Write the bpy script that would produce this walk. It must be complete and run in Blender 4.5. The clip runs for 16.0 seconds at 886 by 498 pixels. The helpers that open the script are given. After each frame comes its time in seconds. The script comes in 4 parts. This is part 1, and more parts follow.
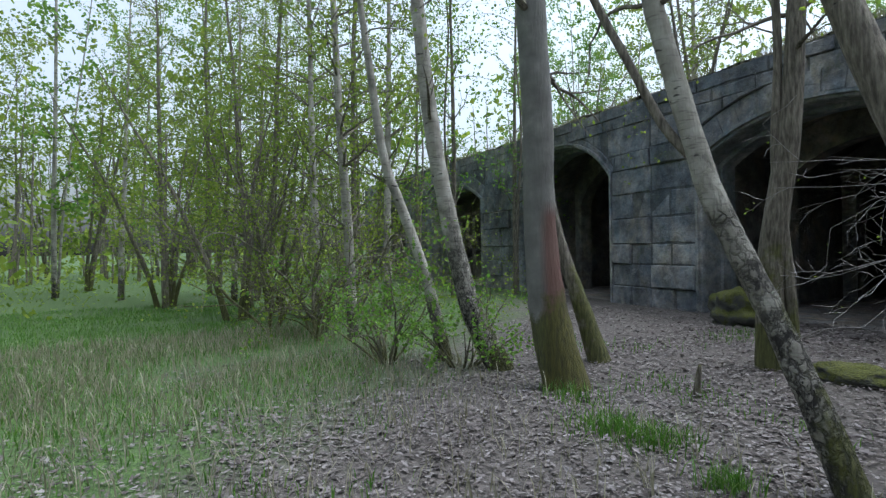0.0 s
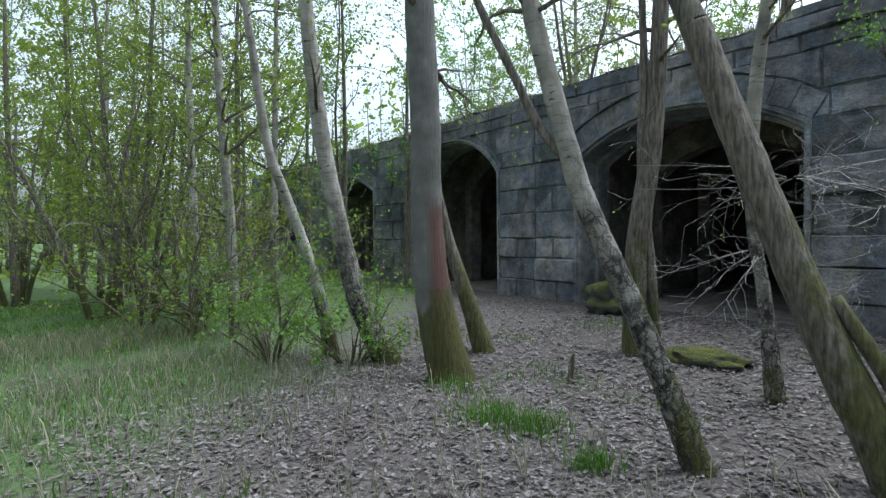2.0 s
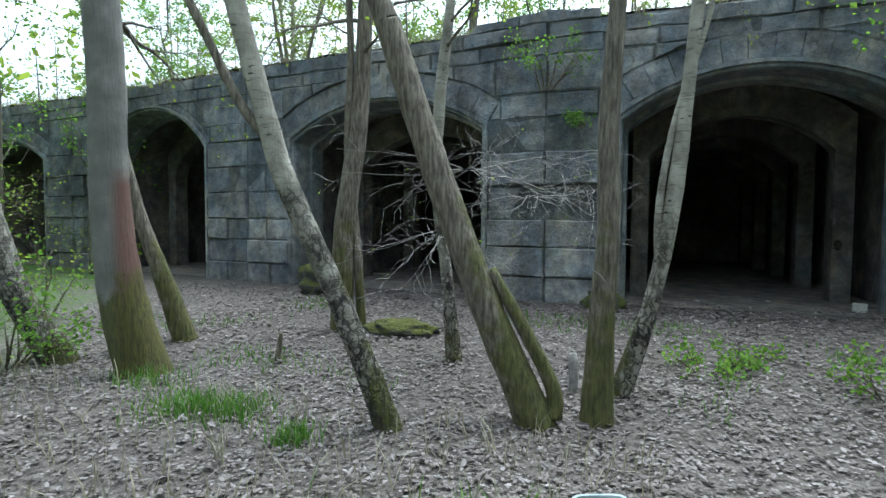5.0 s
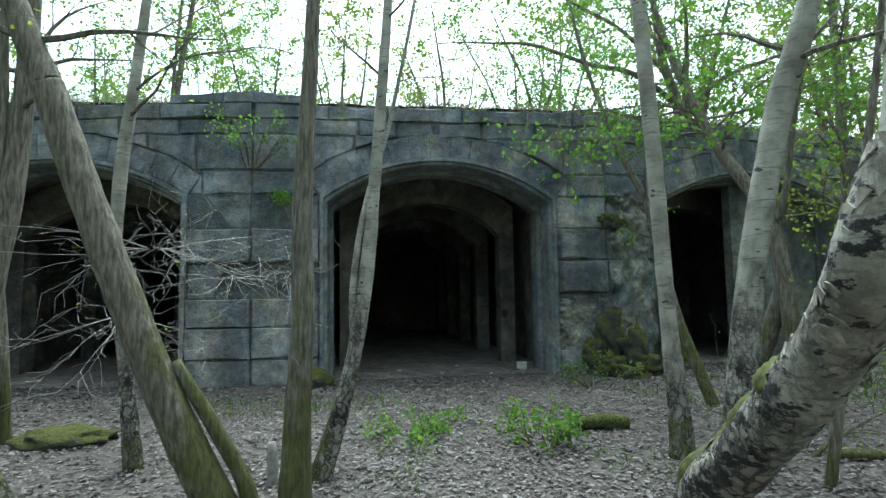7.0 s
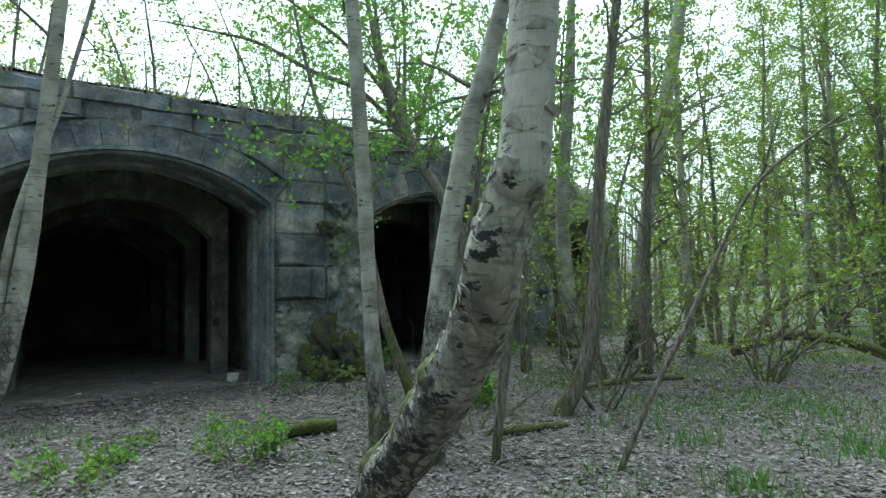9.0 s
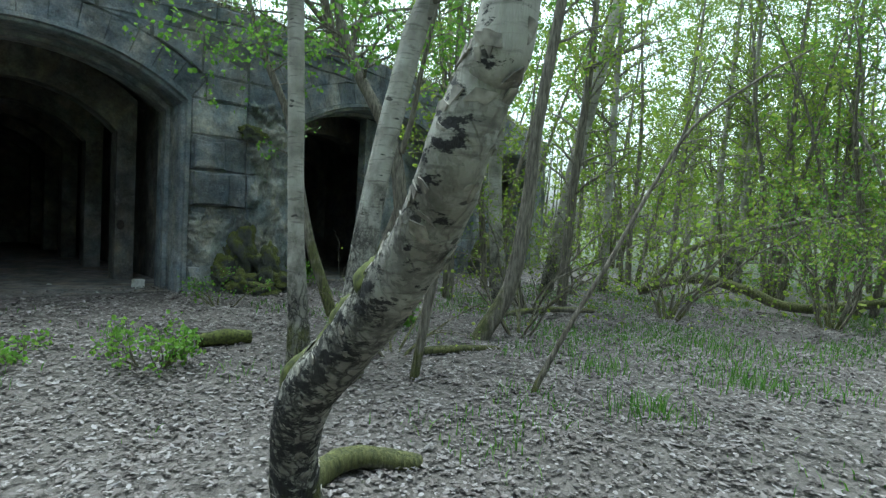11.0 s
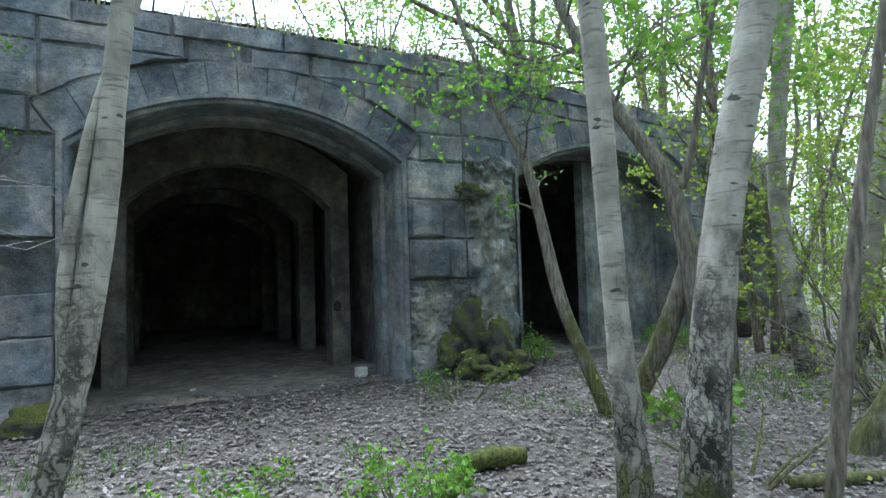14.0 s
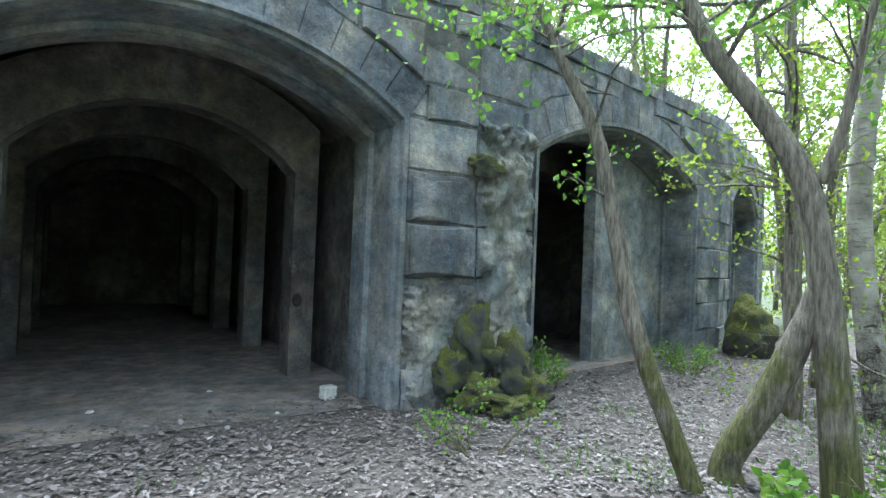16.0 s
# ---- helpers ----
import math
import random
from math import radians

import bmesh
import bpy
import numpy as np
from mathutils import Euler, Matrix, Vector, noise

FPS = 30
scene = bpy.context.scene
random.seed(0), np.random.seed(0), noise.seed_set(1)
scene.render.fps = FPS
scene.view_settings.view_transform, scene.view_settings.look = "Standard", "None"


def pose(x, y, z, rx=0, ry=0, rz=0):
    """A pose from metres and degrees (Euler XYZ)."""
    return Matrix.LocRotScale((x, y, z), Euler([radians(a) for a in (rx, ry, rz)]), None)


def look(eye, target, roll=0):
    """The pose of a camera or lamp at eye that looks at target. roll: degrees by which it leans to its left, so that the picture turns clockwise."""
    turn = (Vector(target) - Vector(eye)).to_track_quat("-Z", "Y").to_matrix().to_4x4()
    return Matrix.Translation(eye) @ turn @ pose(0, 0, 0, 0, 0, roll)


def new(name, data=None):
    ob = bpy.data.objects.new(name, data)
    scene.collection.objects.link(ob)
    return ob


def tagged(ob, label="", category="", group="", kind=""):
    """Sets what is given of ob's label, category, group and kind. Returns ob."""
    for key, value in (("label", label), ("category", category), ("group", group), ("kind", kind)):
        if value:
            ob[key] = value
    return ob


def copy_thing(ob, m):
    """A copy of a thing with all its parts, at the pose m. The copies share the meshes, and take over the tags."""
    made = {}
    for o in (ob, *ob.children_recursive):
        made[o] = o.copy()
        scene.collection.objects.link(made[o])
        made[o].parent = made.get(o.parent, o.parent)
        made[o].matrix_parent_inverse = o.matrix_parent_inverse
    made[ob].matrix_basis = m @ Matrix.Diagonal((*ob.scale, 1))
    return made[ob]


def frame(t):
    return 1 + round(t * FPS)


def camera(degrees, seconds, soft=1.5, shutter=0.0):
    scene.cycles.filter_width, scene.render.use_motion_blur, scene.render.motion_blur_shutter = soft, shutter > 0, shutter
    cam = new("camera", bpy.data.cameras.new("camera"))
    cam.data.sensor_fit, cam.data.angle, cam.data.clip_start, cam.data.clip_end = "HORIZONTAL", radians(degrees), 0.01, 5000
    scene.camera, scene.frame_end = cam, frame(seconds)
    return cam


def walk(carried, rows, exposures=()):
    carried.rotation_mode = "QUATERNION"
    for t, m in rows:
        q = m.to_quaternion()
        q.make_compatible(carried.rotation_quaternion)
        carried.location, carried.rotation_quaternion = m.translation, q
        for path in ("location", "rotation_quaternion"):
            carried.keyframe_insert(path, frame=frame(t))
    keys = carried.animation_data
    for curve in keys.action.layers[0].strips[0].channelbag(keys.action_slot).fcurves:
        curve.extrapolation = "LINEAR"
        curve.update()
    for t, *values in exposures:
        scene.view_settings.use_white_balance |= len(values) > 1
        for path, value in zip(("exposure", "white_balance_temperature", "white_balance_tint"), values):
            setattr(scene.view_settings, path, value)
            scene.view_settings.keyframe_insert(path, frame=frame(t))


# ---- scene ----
cam = camera(77.0, 16.0, soft=1.3, shutter=0.15)
PATH = [
    (0, (-1.853, -9.979, 1.448), (-3.562, -8.941, 1.444), -0.96),
    (0.5, (-1.831, -9.974, 1.462), (-3.466, -8.823, 1.452), -0.95),
    (1, (-1.821, -9.964, 1.461), (-3.400, -8.736, 1.441), -0.92),
    (1.5, (-1.830, -9.927, 1.469), (-3.365, -8.646, 1.447), -0.63),
    (2, (-1.810, -9.899, 1.473), (-3.295, -8.559, 1.436), -0.60),
    (2.5, (-1.789, -9.893, 1.469), (-3.215, -8.491, 1.422), -0.67),
    (3, (-1.760, -9.881, 1.457), (-3.121, -8.416, 1.407), -0.59),
    (5.3, (-1.612, -9.859, 1.439), (-2.153, -7.937, 1.329), 0.17),
    (5.5, (-1.593, -9.778, 1.429), (-2.043, -7.832, 1.317), 0.02),
    (6, (-1.529, -9.789, 1.441), (-1.737, -7.802, 1.351), 0.03),
    (6.5, (-1.470, -9.850, 1.492), (-1.400, -7.851, 1.524), -0.35),
    (7, (-1.418, -9.883, 1.536), (-1.131, -7.910, 1.689), -0.92),
    (7.5, (-1.375, -9.911, 1.542), (-0.882, -7.983, 1.746), -1.25),
    (8, (-1.309, -9.921, 1.539), (-0.556, -8.082, 1.766), -1.19),
    (8.5, (-1.287, -9.936, 1.522), (-0.303, -8.205, 1.719), -1.57),
    (9, (-1.243, -9.920, 1.519), (-0.077, -8.304, 1.677), -1.44),
    (9.5, (-1.209, -9.899, 1.481), (0.093, -8.384, 1.565), 0.11),
    (9.7, (-1.194, -9.897, 1.473), (0.166, -8.432, 1.522), 0.68),
    (11.8, (-1.230, -9.443, 1.411), (0.144, -7.994, 1.291), 3.73),
    (12, (-1.263, -9.348, 1.464), (0.070, -7.860, 1.373), 3.79),
    (12.5, (-1.184, -8.990, 1.443), (0.028, -7.399, 1.436), 0.75),
    (13, (-1.130, -8.531, 1.537), (-0.084, -6.827, 1.574), -0.93),
    (13.5, (-1.059, -8.093, 1.531), (-0.149, -6.313, 1.585), -2.59),
    (14, (-1.077, -7.555, 1.536), (-0.177, -5.771, 1.628), -1.75),
    (14.5, (-1.010, -7.038, 1.471), (-0.112, -5.253, 1.567), -0.27),
    (15, (-0.891, -6.515, 1.616), (-0.042, -4.704, 1.633), -0.04),
    (15.5, (-0.966, -5.935, 1.742), (-0.007, -4.181, 1.717), 0.75),
    (16, (-0.831, -5.418, 1.706), (0.256, -3.739, 1.735), 2.22),
]
walk(cam, [(t, look(e, a, r)) for t, e, a, r in PATH], exposures=[(0.0, -0.28, 5550, 6), (3.0, 0.0, 5550, 4), (6.0, 0.4, 5550, -6), (8.5, 0.18, 5450, -11), (12.0, 0.36, 5400, -7), (14.0, 0.82, 5350, 0), (15.0, 1.18, 5350, 2), (16.0, 1.55, 5400, 1)])

# ---- world, sun ----
world = bpy.data.worlds.new("sky")
scene.world = world
world.use_nodes = True
wt = world.node_tree
sky = wt.nodes.new("ShaderNodeTexSky")
sky.sky_type, sky.sun_disc = "NISHITA", False
sky.sun_elevation, sky.sun_rotation = radians(70), radians(18)
sky.air_density, sky.dust_density, sky.ozone_density = 1.0, 7.0, 1.0
wt.nodes["Background"].inputs["Strength"].default_value = 0.15
veil = wt.nodes.new("ShaderNodeHueSaturation")  # thin high cloud: a whiter, brighter sky
veil.inputs["Saturation"].default_value, veil.inputs["Value"].default_value = 0.3, 2.6
wt.links.new(sky.outputs[0], veil.inputs["Color"])
wt.links.new(veil.outputs[0], wt.nodes["Background"].inputs["Color"])
sun = new("sun", bpy.data.lights.new("sun", "SUN"))
sun.data.energy, sun.data.angle, sun.data.color = 0.9, radians(20), (1.0, 0.96, 0.9)
sun.matrix_world = look((3.2, 9.8, 28), (0, 0, 0))

# ---- materials ----


def nodes(name, rough=0.85):
    m = bpy.data.materials.new(name)
    m.use_nodes = True
    t = m.node_tree
    b = t.nodes["Principled BSDF"]
    b.inputs["Roughness"].default_value = rough
    return m, t, b


def tex(t, kind, scale, coords, detail=6.0, **kw):
    n = t.nodes.new(kind)
    n.inputs["Scale"].default_value = scale
    if "Detail" in n.inputs:
        n.inputs["Detail"].default_value = detail
    for k, v in kw.items():
        n.inputs[k].default_value = v
    t.links.new(coords, n.inputs["Vector"])
    return n


def ramp(t, src, stops):
    r = t.nodes.new("ShaderNodeValToRGB")
    el = r.color_ramp.elements
    while len(el) < len(stops):
        el.new(0.5)
    for e, (p, c) in zip(el, stops):
        e.position, e.color = p, (*c, 1) if len(c) == 3 else c
    t.links.new(src, r.inputs[0])
    return r.outputs[0]


def mixc(t, fac, a, b, mode="MIX"):
    n = t.nodes.new("ShaderNodeMix")
    n.data_type, n.blend_type = "RGBA", mode
    for sock, v in ((n.inputs[0], fac), (n.inputs[6], a), (n.inputs[7], b)):
        if isinstance(v, (int, float)):
            sock.default_value = v
        elif isinstance(v, tuple):
            sock.default_value = (*v, 1)
        else:
            t.links.new(v, sock)
    return n.outputs[2]


def mth(t, op, a, b=0.0):
    n = t.nodes.new("ShaderNodeMath")
    n.operation = op
    for sock, v in zip(n.inputs, (a, b)):
        if isinstance(v, (int, float)):
            sock.default_value = v
        else:
            t.links.new(v, sock)
    return n.outputs[0]


def bump(t, b, src, strength, dist=0.02):
    n = t.nodes.new("ShaderNodeBump")
    n.inputs["Strength"].default_value, n.inputs["Distance"].default_value = strength, dist
    t.links.new(src, n.inputs["Height"])
    t.links.new(n.outputs[0], b.inputs["Normal"])


def world_pos(t):
    return t.nodes.new("ShaderNodeNewGeometry").outputs["Position"]


def sep(t, v):
    n = t.nodes.new("ShaderNodeSeparateXYZ")
    t.links.new(v, n.inputs[0])
    return n.outputs


def stretched(t, v, s):
    n = t.nodes.new("ShaderNodeVectorMath")
    n.operation = "MULTIPLY"
    n.inputs[1].default_value = s
    t.links.new(v, n.inputs[0])
    return n.outputs[0]


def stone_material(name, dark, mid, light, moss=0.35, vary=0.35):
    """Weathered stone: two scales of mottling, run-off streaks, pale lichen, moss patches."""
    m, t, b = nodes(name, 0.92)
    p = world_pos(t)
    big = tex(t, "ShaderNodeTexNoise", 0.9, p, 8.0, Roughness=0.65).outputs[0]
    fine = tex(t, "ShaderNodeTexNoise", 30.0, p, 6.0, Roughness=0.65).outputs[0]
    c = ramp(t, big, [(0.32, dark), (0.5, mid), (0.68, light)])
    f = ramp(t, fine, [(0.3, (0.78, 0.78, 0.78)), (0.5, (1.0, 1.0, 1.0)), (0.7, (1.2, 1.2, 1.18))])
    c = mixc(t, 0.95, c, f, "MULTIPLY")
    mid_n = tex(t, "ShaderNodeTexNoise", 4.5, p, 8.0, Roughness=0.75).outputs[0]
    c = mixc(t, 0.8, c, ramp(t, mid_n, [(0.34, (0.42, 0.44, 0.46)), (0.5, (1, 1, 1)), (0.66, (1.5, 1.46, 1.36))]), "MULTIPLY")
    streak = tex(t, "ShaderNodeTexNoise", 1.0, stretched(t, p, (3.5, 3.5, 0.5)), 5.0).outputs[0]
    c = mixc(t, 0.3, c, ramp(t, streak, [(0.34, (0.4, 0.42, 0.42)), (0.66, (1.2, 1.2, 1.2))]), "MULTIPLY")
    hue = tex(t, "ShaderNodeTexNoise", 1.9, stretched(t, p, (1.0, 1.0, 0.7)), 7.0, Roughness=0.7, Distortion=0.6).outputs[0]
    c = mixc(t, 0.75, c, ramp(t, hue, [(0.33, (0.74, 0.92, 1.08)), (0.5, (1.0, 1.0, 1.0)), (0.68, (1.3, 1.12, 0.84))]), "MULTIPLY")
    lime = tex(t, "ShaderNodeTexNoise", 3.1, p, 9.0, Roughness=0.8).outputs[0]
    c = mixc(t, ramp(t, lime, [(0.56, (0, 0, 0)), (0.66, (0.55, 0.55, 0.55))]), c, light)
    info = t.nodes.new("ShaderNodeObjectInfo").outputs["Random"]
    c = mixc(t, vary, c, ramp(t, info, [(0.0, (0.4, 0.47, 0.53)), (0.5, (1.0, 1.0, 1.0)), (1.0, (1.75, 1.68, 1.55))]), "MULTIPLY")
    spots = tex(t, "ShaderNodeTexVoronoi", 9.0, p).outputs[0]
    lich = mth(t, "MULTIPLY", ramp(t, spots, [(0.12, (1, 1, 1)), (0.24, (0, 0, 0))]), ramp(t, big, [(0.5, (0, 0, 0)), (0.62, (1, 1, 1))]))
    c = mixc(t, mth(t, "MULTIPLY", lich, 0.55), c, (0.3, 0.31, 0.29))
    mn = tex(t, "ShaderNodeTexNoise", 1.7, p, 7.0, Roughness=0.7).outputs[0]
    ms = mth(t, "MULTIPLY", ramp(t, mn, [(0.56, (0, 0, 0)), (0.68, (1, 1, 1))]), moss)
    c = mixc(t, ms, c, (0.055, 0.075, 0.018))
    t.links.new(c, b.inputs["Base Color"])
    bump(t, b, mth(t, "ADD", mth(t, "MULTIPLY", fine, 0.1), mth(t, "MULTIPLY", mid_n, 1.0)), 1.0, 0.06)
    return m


STONE = stone_material("weathered_stone", (0.07, 0.077, 0.09), (0.17, 0.176, 0.196), (0.36, 0.36, 0.375), 0.55, 0.36)
MORTAR = stone_material("mortar", (0.05, 0.053, 0.058), (0.11, 0.115, 0.12), (0.22, 0.22, 0.225))
CONCRETE = stone_material("concrete", (0.09, 0.1, 0.112), (0.2, 0.21, 0.225), (0.39, 0.385, 0.39), 0.35, 0.15)
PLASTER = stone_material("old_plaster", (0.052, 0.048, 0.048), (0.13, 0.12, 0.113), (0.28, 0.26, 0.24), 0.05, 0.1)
ROUGHCAST = stone_material("rough_render", (0.085, 0.086, 0.086), (0.2, 0.2, 0.192), (0.4, 0.39, 0.37), 0.6, 0.1)


def bark_material(name, kind):
    m, t, b = nodes(name, 0.9)
    p = world_pos(t)
    z = sep(t, p)[2]
    grain = tex(t, "ShaderNodeTexNoise", 1.0, stretched(t, p, (34, 34, 5.0)), 6.0, Roughness=0.65).outputs[0]
    blotch = tex(t, "ShaderNodeTexNoise", 3.2, p, 6.0, Roughness=0.6).outputs[0]
    if kind in ("birch", "old", "torn"):
        old = kind != "birch"
        c = ramp(t, blotch, [(0.3, (0.15, 0.142, 0.118)), (0.5, (0.29, 0.272, 0.232)), (0.7, (0.46, 0.44, 0.39))])
        rings = tex(t, "ShaderNodeTexNoise", 1.0, stretched(t, p, (6.0, 6.0, 42.0)), 5.0).outputs[0]
        c = mixc(t, ramp(t, rings, [(0.56, (0, 0, 0)), (0.68, (0.6, 0.6, 0.6))]), c, (0.08, 0.07, 0.06))
        low = ramp(t, mth(t, "ADD", mth(t, "MULTIPLY", z, 0.26), mth(t, "MULTIPLY", blotch, 0.9)), [(0.62 if old else 0.5, (1, 1, 1)), (1.0 if old else 0.8, (0, 0, 0))])
        vor = t.nodes.new("ShaderNodeTexVoronoi")
        vor.feature = "DISTANCE_TO_EDGE"
        vor.inputs["Scale"].default_value = 1.0
        wob = t.nodes.new("ShaderNodeVectorMath")
        wob.operation = "ADD"
        t.links.new(stretched(t, p, (15, 15, 4.5)), wob.inputs[0])
        t.links.new(stretched(t, tex(t, "ShaderNodeTexNoise", 6.0, p, 5.0).outputs["Color"], (3.5, 3.5, 3.5)), wob.inputs[1])
        t.links.new(wob.outputs[0], vor.inputs["Vector"])
        fiss = ramp(t, vor.outputs[0], [(0.02, (0.8, 0.8, 0.8)), (0.16, (0, 0, 0))])
        torn = ramp(t, tex(t, "ShaderNodeTexNoise", 7.0 if old else 5.0, stretched(t, p, (1.6, 1.6, 1.0)), 6.0, Roughness=0.7).outputs[0], [(0.525 if old else 0.54, (0, 0, 0)), (0.56 if old else 0.6, (1, 1, 1))])
        c = mixc(t, mth(t, "MULTIPLY", low, 0.2 if old else 0.55), c, (0.11, 0.095, 0.08))
        c = mixc(t, mth(t, "MULTIPLY", low, mth(t, "MAXIMUM", fiss, torn)), c, (0.018, 0.016, 0.015))
        if kind == "torn":  # black ragged tears where the white skin has split away
            tear = tex(t, "ShaderNodeTexNoise", 1.0, stretched(t, p, (7.0, 7.0, 14.0)), 8.0, Roughness=0.72).outputs[0]
            nx = sep(t, t.nodes.new("ShaderNodeNewGeometry").outputs["Normal"])[0]
            tear = mth(t, "SUBTRACT", tear, mth(t, "ADD", mth(t, "MULTIPLY", z, 0.045), mth(t, "MULTIPLY", nx, 0.06)))
            c = mixc(t, ramp(t, tear, [(0.53, (0, 0, 0)), (0.565, (1, 1, 1))]), c, (0.02, 0.018, 0.018))
            c = mixc(t, ramp(t, tear, [(0.3, (0.5, 0.5, 0.5)), (0.36, (0, 0, 0))]), c, (0.5, 0.48, 0.44))
        scar = ramp(t, tex(t, "ShaderNodeTexNoise", 1.0, stretched(t, p, (6.0, 6.0, 15.0)), 2.0).outputs[0], [(0.68, (0, 0, 0)), (0.71, (1, 1, 1))])
        c = mixc(t, mth(t, "MULTIPLY", scar, 0.85), c, (0.025, 0.022, 0.02))
        height = mth(t, "SUBTRACT", grain, mth(t, "MULTIPLY", mth(t, "MAXIMUM", fiss, torn), low))
    elif kind == "smooth":
        c = ramp(t, blotch, [(0.3, (0.106, 0.103, 0.0938)), (0.55, (0.169, 0.165, 0.152)), (0.75, (0.263, 0.256, 0.237))])
        x = sep(t, p)[0]
        y = sep(t, p)[1]
        edge = mth(t, "ADD", mth(t, "MULTIPLY", mth(t, "ADD", x, 7.04), 4.4), mth(t, "MULTIPLY", mth(t, "ADD", y, 5.43), 5.2))
        red = mth(t, "MULTIPLY", ramp(t, mth(t, "ADD", edge, mth(t, "MULTIPLY", blotch, 0.9)), [(0.25, (0, 0, 0)), (1.0, (1, 1, 1))]),
                  ramp(t, mth(t, "MULTIPLY", z, 0.5), [(0.9, (1, 1, 1)), (1.0, (0, 0, 0))]))
        c = mixc(t, mth(t, "MULTIPLY", red, 0.85), c, (0.12, 0.055, 0.042))
        height = grain
    else:
        c = ramp(t, grain, [(0.34, (0.055, 0.047, 0.037)), (0.5, (0.14, 0.122, 0.1)), (0.68, (0.25, 0.226, 0.188))])
        c = mixc(t, 0.5, c, ramp(t, blotch, [(0.3, (0.6, 0.6, 0.55)), (0.7, (1.3, 1.3, 1.2))]), "MULTIPLY")
        height = grain
    mo = tex(t, "ShaderNodeTexNoise", 2.6, p, 7.0, Roughness=0.7).outputs[0]
    zz = mth(t, "SUBTRACT", mo, mth(t, "MULTIPLY", mth(t, "ADD", z, 0.3), 0.17 if kind == "mossy" else 0.26))
    if kind == "smooth":
        zz = mth(t, "ADD", mth(t, "SUBTRACT", mo, mth(t, "MULTIPLY", mth(t, "ADD", z, 0.3), 0.5)), 0.42)
    if kind == "mossy":
        zz = mth(t, "ADD", zz, 0.11)
    nz = sep(t, t.nodes.new("ShaderNodeNewGeometry").outputs["Normal"])[2]
    zz = mth(t, "ADD", zz, mth(t, "MULTIPLY", nz, 0.34 if kind in ("old", "torn") else 0.25))
    k = ramp(t, zz, [(0.36, (0, 0, 0)), (0.5, (1, 1, 1))])
    c = mixc(t, mth(t, "MULTIPLY", k, 0.85), c, ramp(t, grain, [(0.35, (0.03, 0.035, 0.006)), (0.65, (0.095, 0.1, 0.014))]))
    t.links.new(c, b.inputs["Base Color"])
    bump(t, b, height, 1.0, 0.025)
    return m


BIRCH = bark_material("birch_bark", "birch")
OLDBIRCH = bark_material("torn_birch_bark", "old")
TORNBIRCH = bark_material("split_birch_bark", "torn")
SMOOTH = bark_material("smooth_bark", "smooth")
MOSSY = bark_material("mossy_bark", "mossy")
BARK = bark_material("grey_bark", "rough")


def leaf_material(name, cols, through_light=0.45):
    m, t, b = nodes(name, 0.6)
    g = t.nodes.new("ShaderNodeNewGeometry").outputs["Random Per Island"]
    c = ramp(t, g, [(i / (len(cols) - 1), k) for i, k in enumerate(cols)])
    t.links.new(c, b.inputs["Base Color"])
    if through_light:
        tr = t.nodes.new("ShaderNodeBsdfTranslucent")
        t.links.new(c, tr.inputs[0])
        mx = t.nodes.new("ShaderNodeMixShader")
        mx.inputs[0].default_value = through_light
        t.links.new(b.outputs[0], mx.inputs[1])
        t.links.new(tr.outputs[0], mx.inputs[2])
        t.links.new(mx.outputs[0], t.nodes["Material Output"].inputs[0])
    return m


LEAF = leaf_material("spring_leaf", [(0.12, 0.19, 0.022), (0.19, 0.27, 0.03), (0.28, 0.34, 0.05)], 0.6)
MAPLE = leaf_material("bright_leaf", [(0.09, 0.19, 0.024), (0.14, 0.27, 0.03), (0.21, 0.34, 0.05)], 0.55)
GRASS = leaf_material("grass_blade", [(0.05, 0.13, 0.012), (0.085, 0.2, 0.018), (0.14, 0.23, 0.04)], 0.4)
STRAW = leaf_material("dry_grass", [(0.2, 0.19, 0.12), (0.3, 0.28, 0.2)], 0.2)
LITTER = leaf_material("dead_leaf", [(0.045, 0.036, 0.032), (0.105, 0.086, 0.079), (0.058, 0.045, 0.04), (0.165, 0.144, 0.138), (0.09, 0.071, 0.062), (0.22, 0.2, 0.197), (0.122, 0.101, 0.096)], 0.0)
TWIG = bark_material("twig_bark", "rough")


def plain(name, col, rough=0.7, s=20.0, amount=0.35, metal=0.0):
    m, t, b = nodes(name, rough)
    b.inputs["Metallic"].default_value = metal
    n = tex(t, "ShaderNodeTexNoise", s, world_pos(t), 6.0).outputs[0]
    lo = tuple(v * (1 - amount) for v in col)
    hi = tuple(min(1, v * (1 + amount)) for v in col)
    t.links.new(ramp(t, n, [(0.3, lo), (0.7, hi)]), b.inputs["Base Color"])
    bump(t, b, n, 0.4, 0.01)
    return m


PAPER = plain("papery_bark", (0.22, 0.2, 0.17), 0.85, 22.0, 0.7)
PALE = plain("bare_pale_wood", (0.26, 0.245, 0.235), 0.85, 30.0)
PALESTONE = plain("pale_stone", (0.5, 0.49, 0.46), 0.9, 25.0, 0.25)
PLASTIC = plain("clouded_plastic", (0.3, 0.37, 0.39), 0.3, 12.0, 0.2)
RUST = plain("rusty_iron", (0.03, 0.022, 0.018), 0.8, 30.0, 0.5)
MOSS = plain("moss", (0.055, 0.062, 0.01), 0.95, 30.0, 0.75)


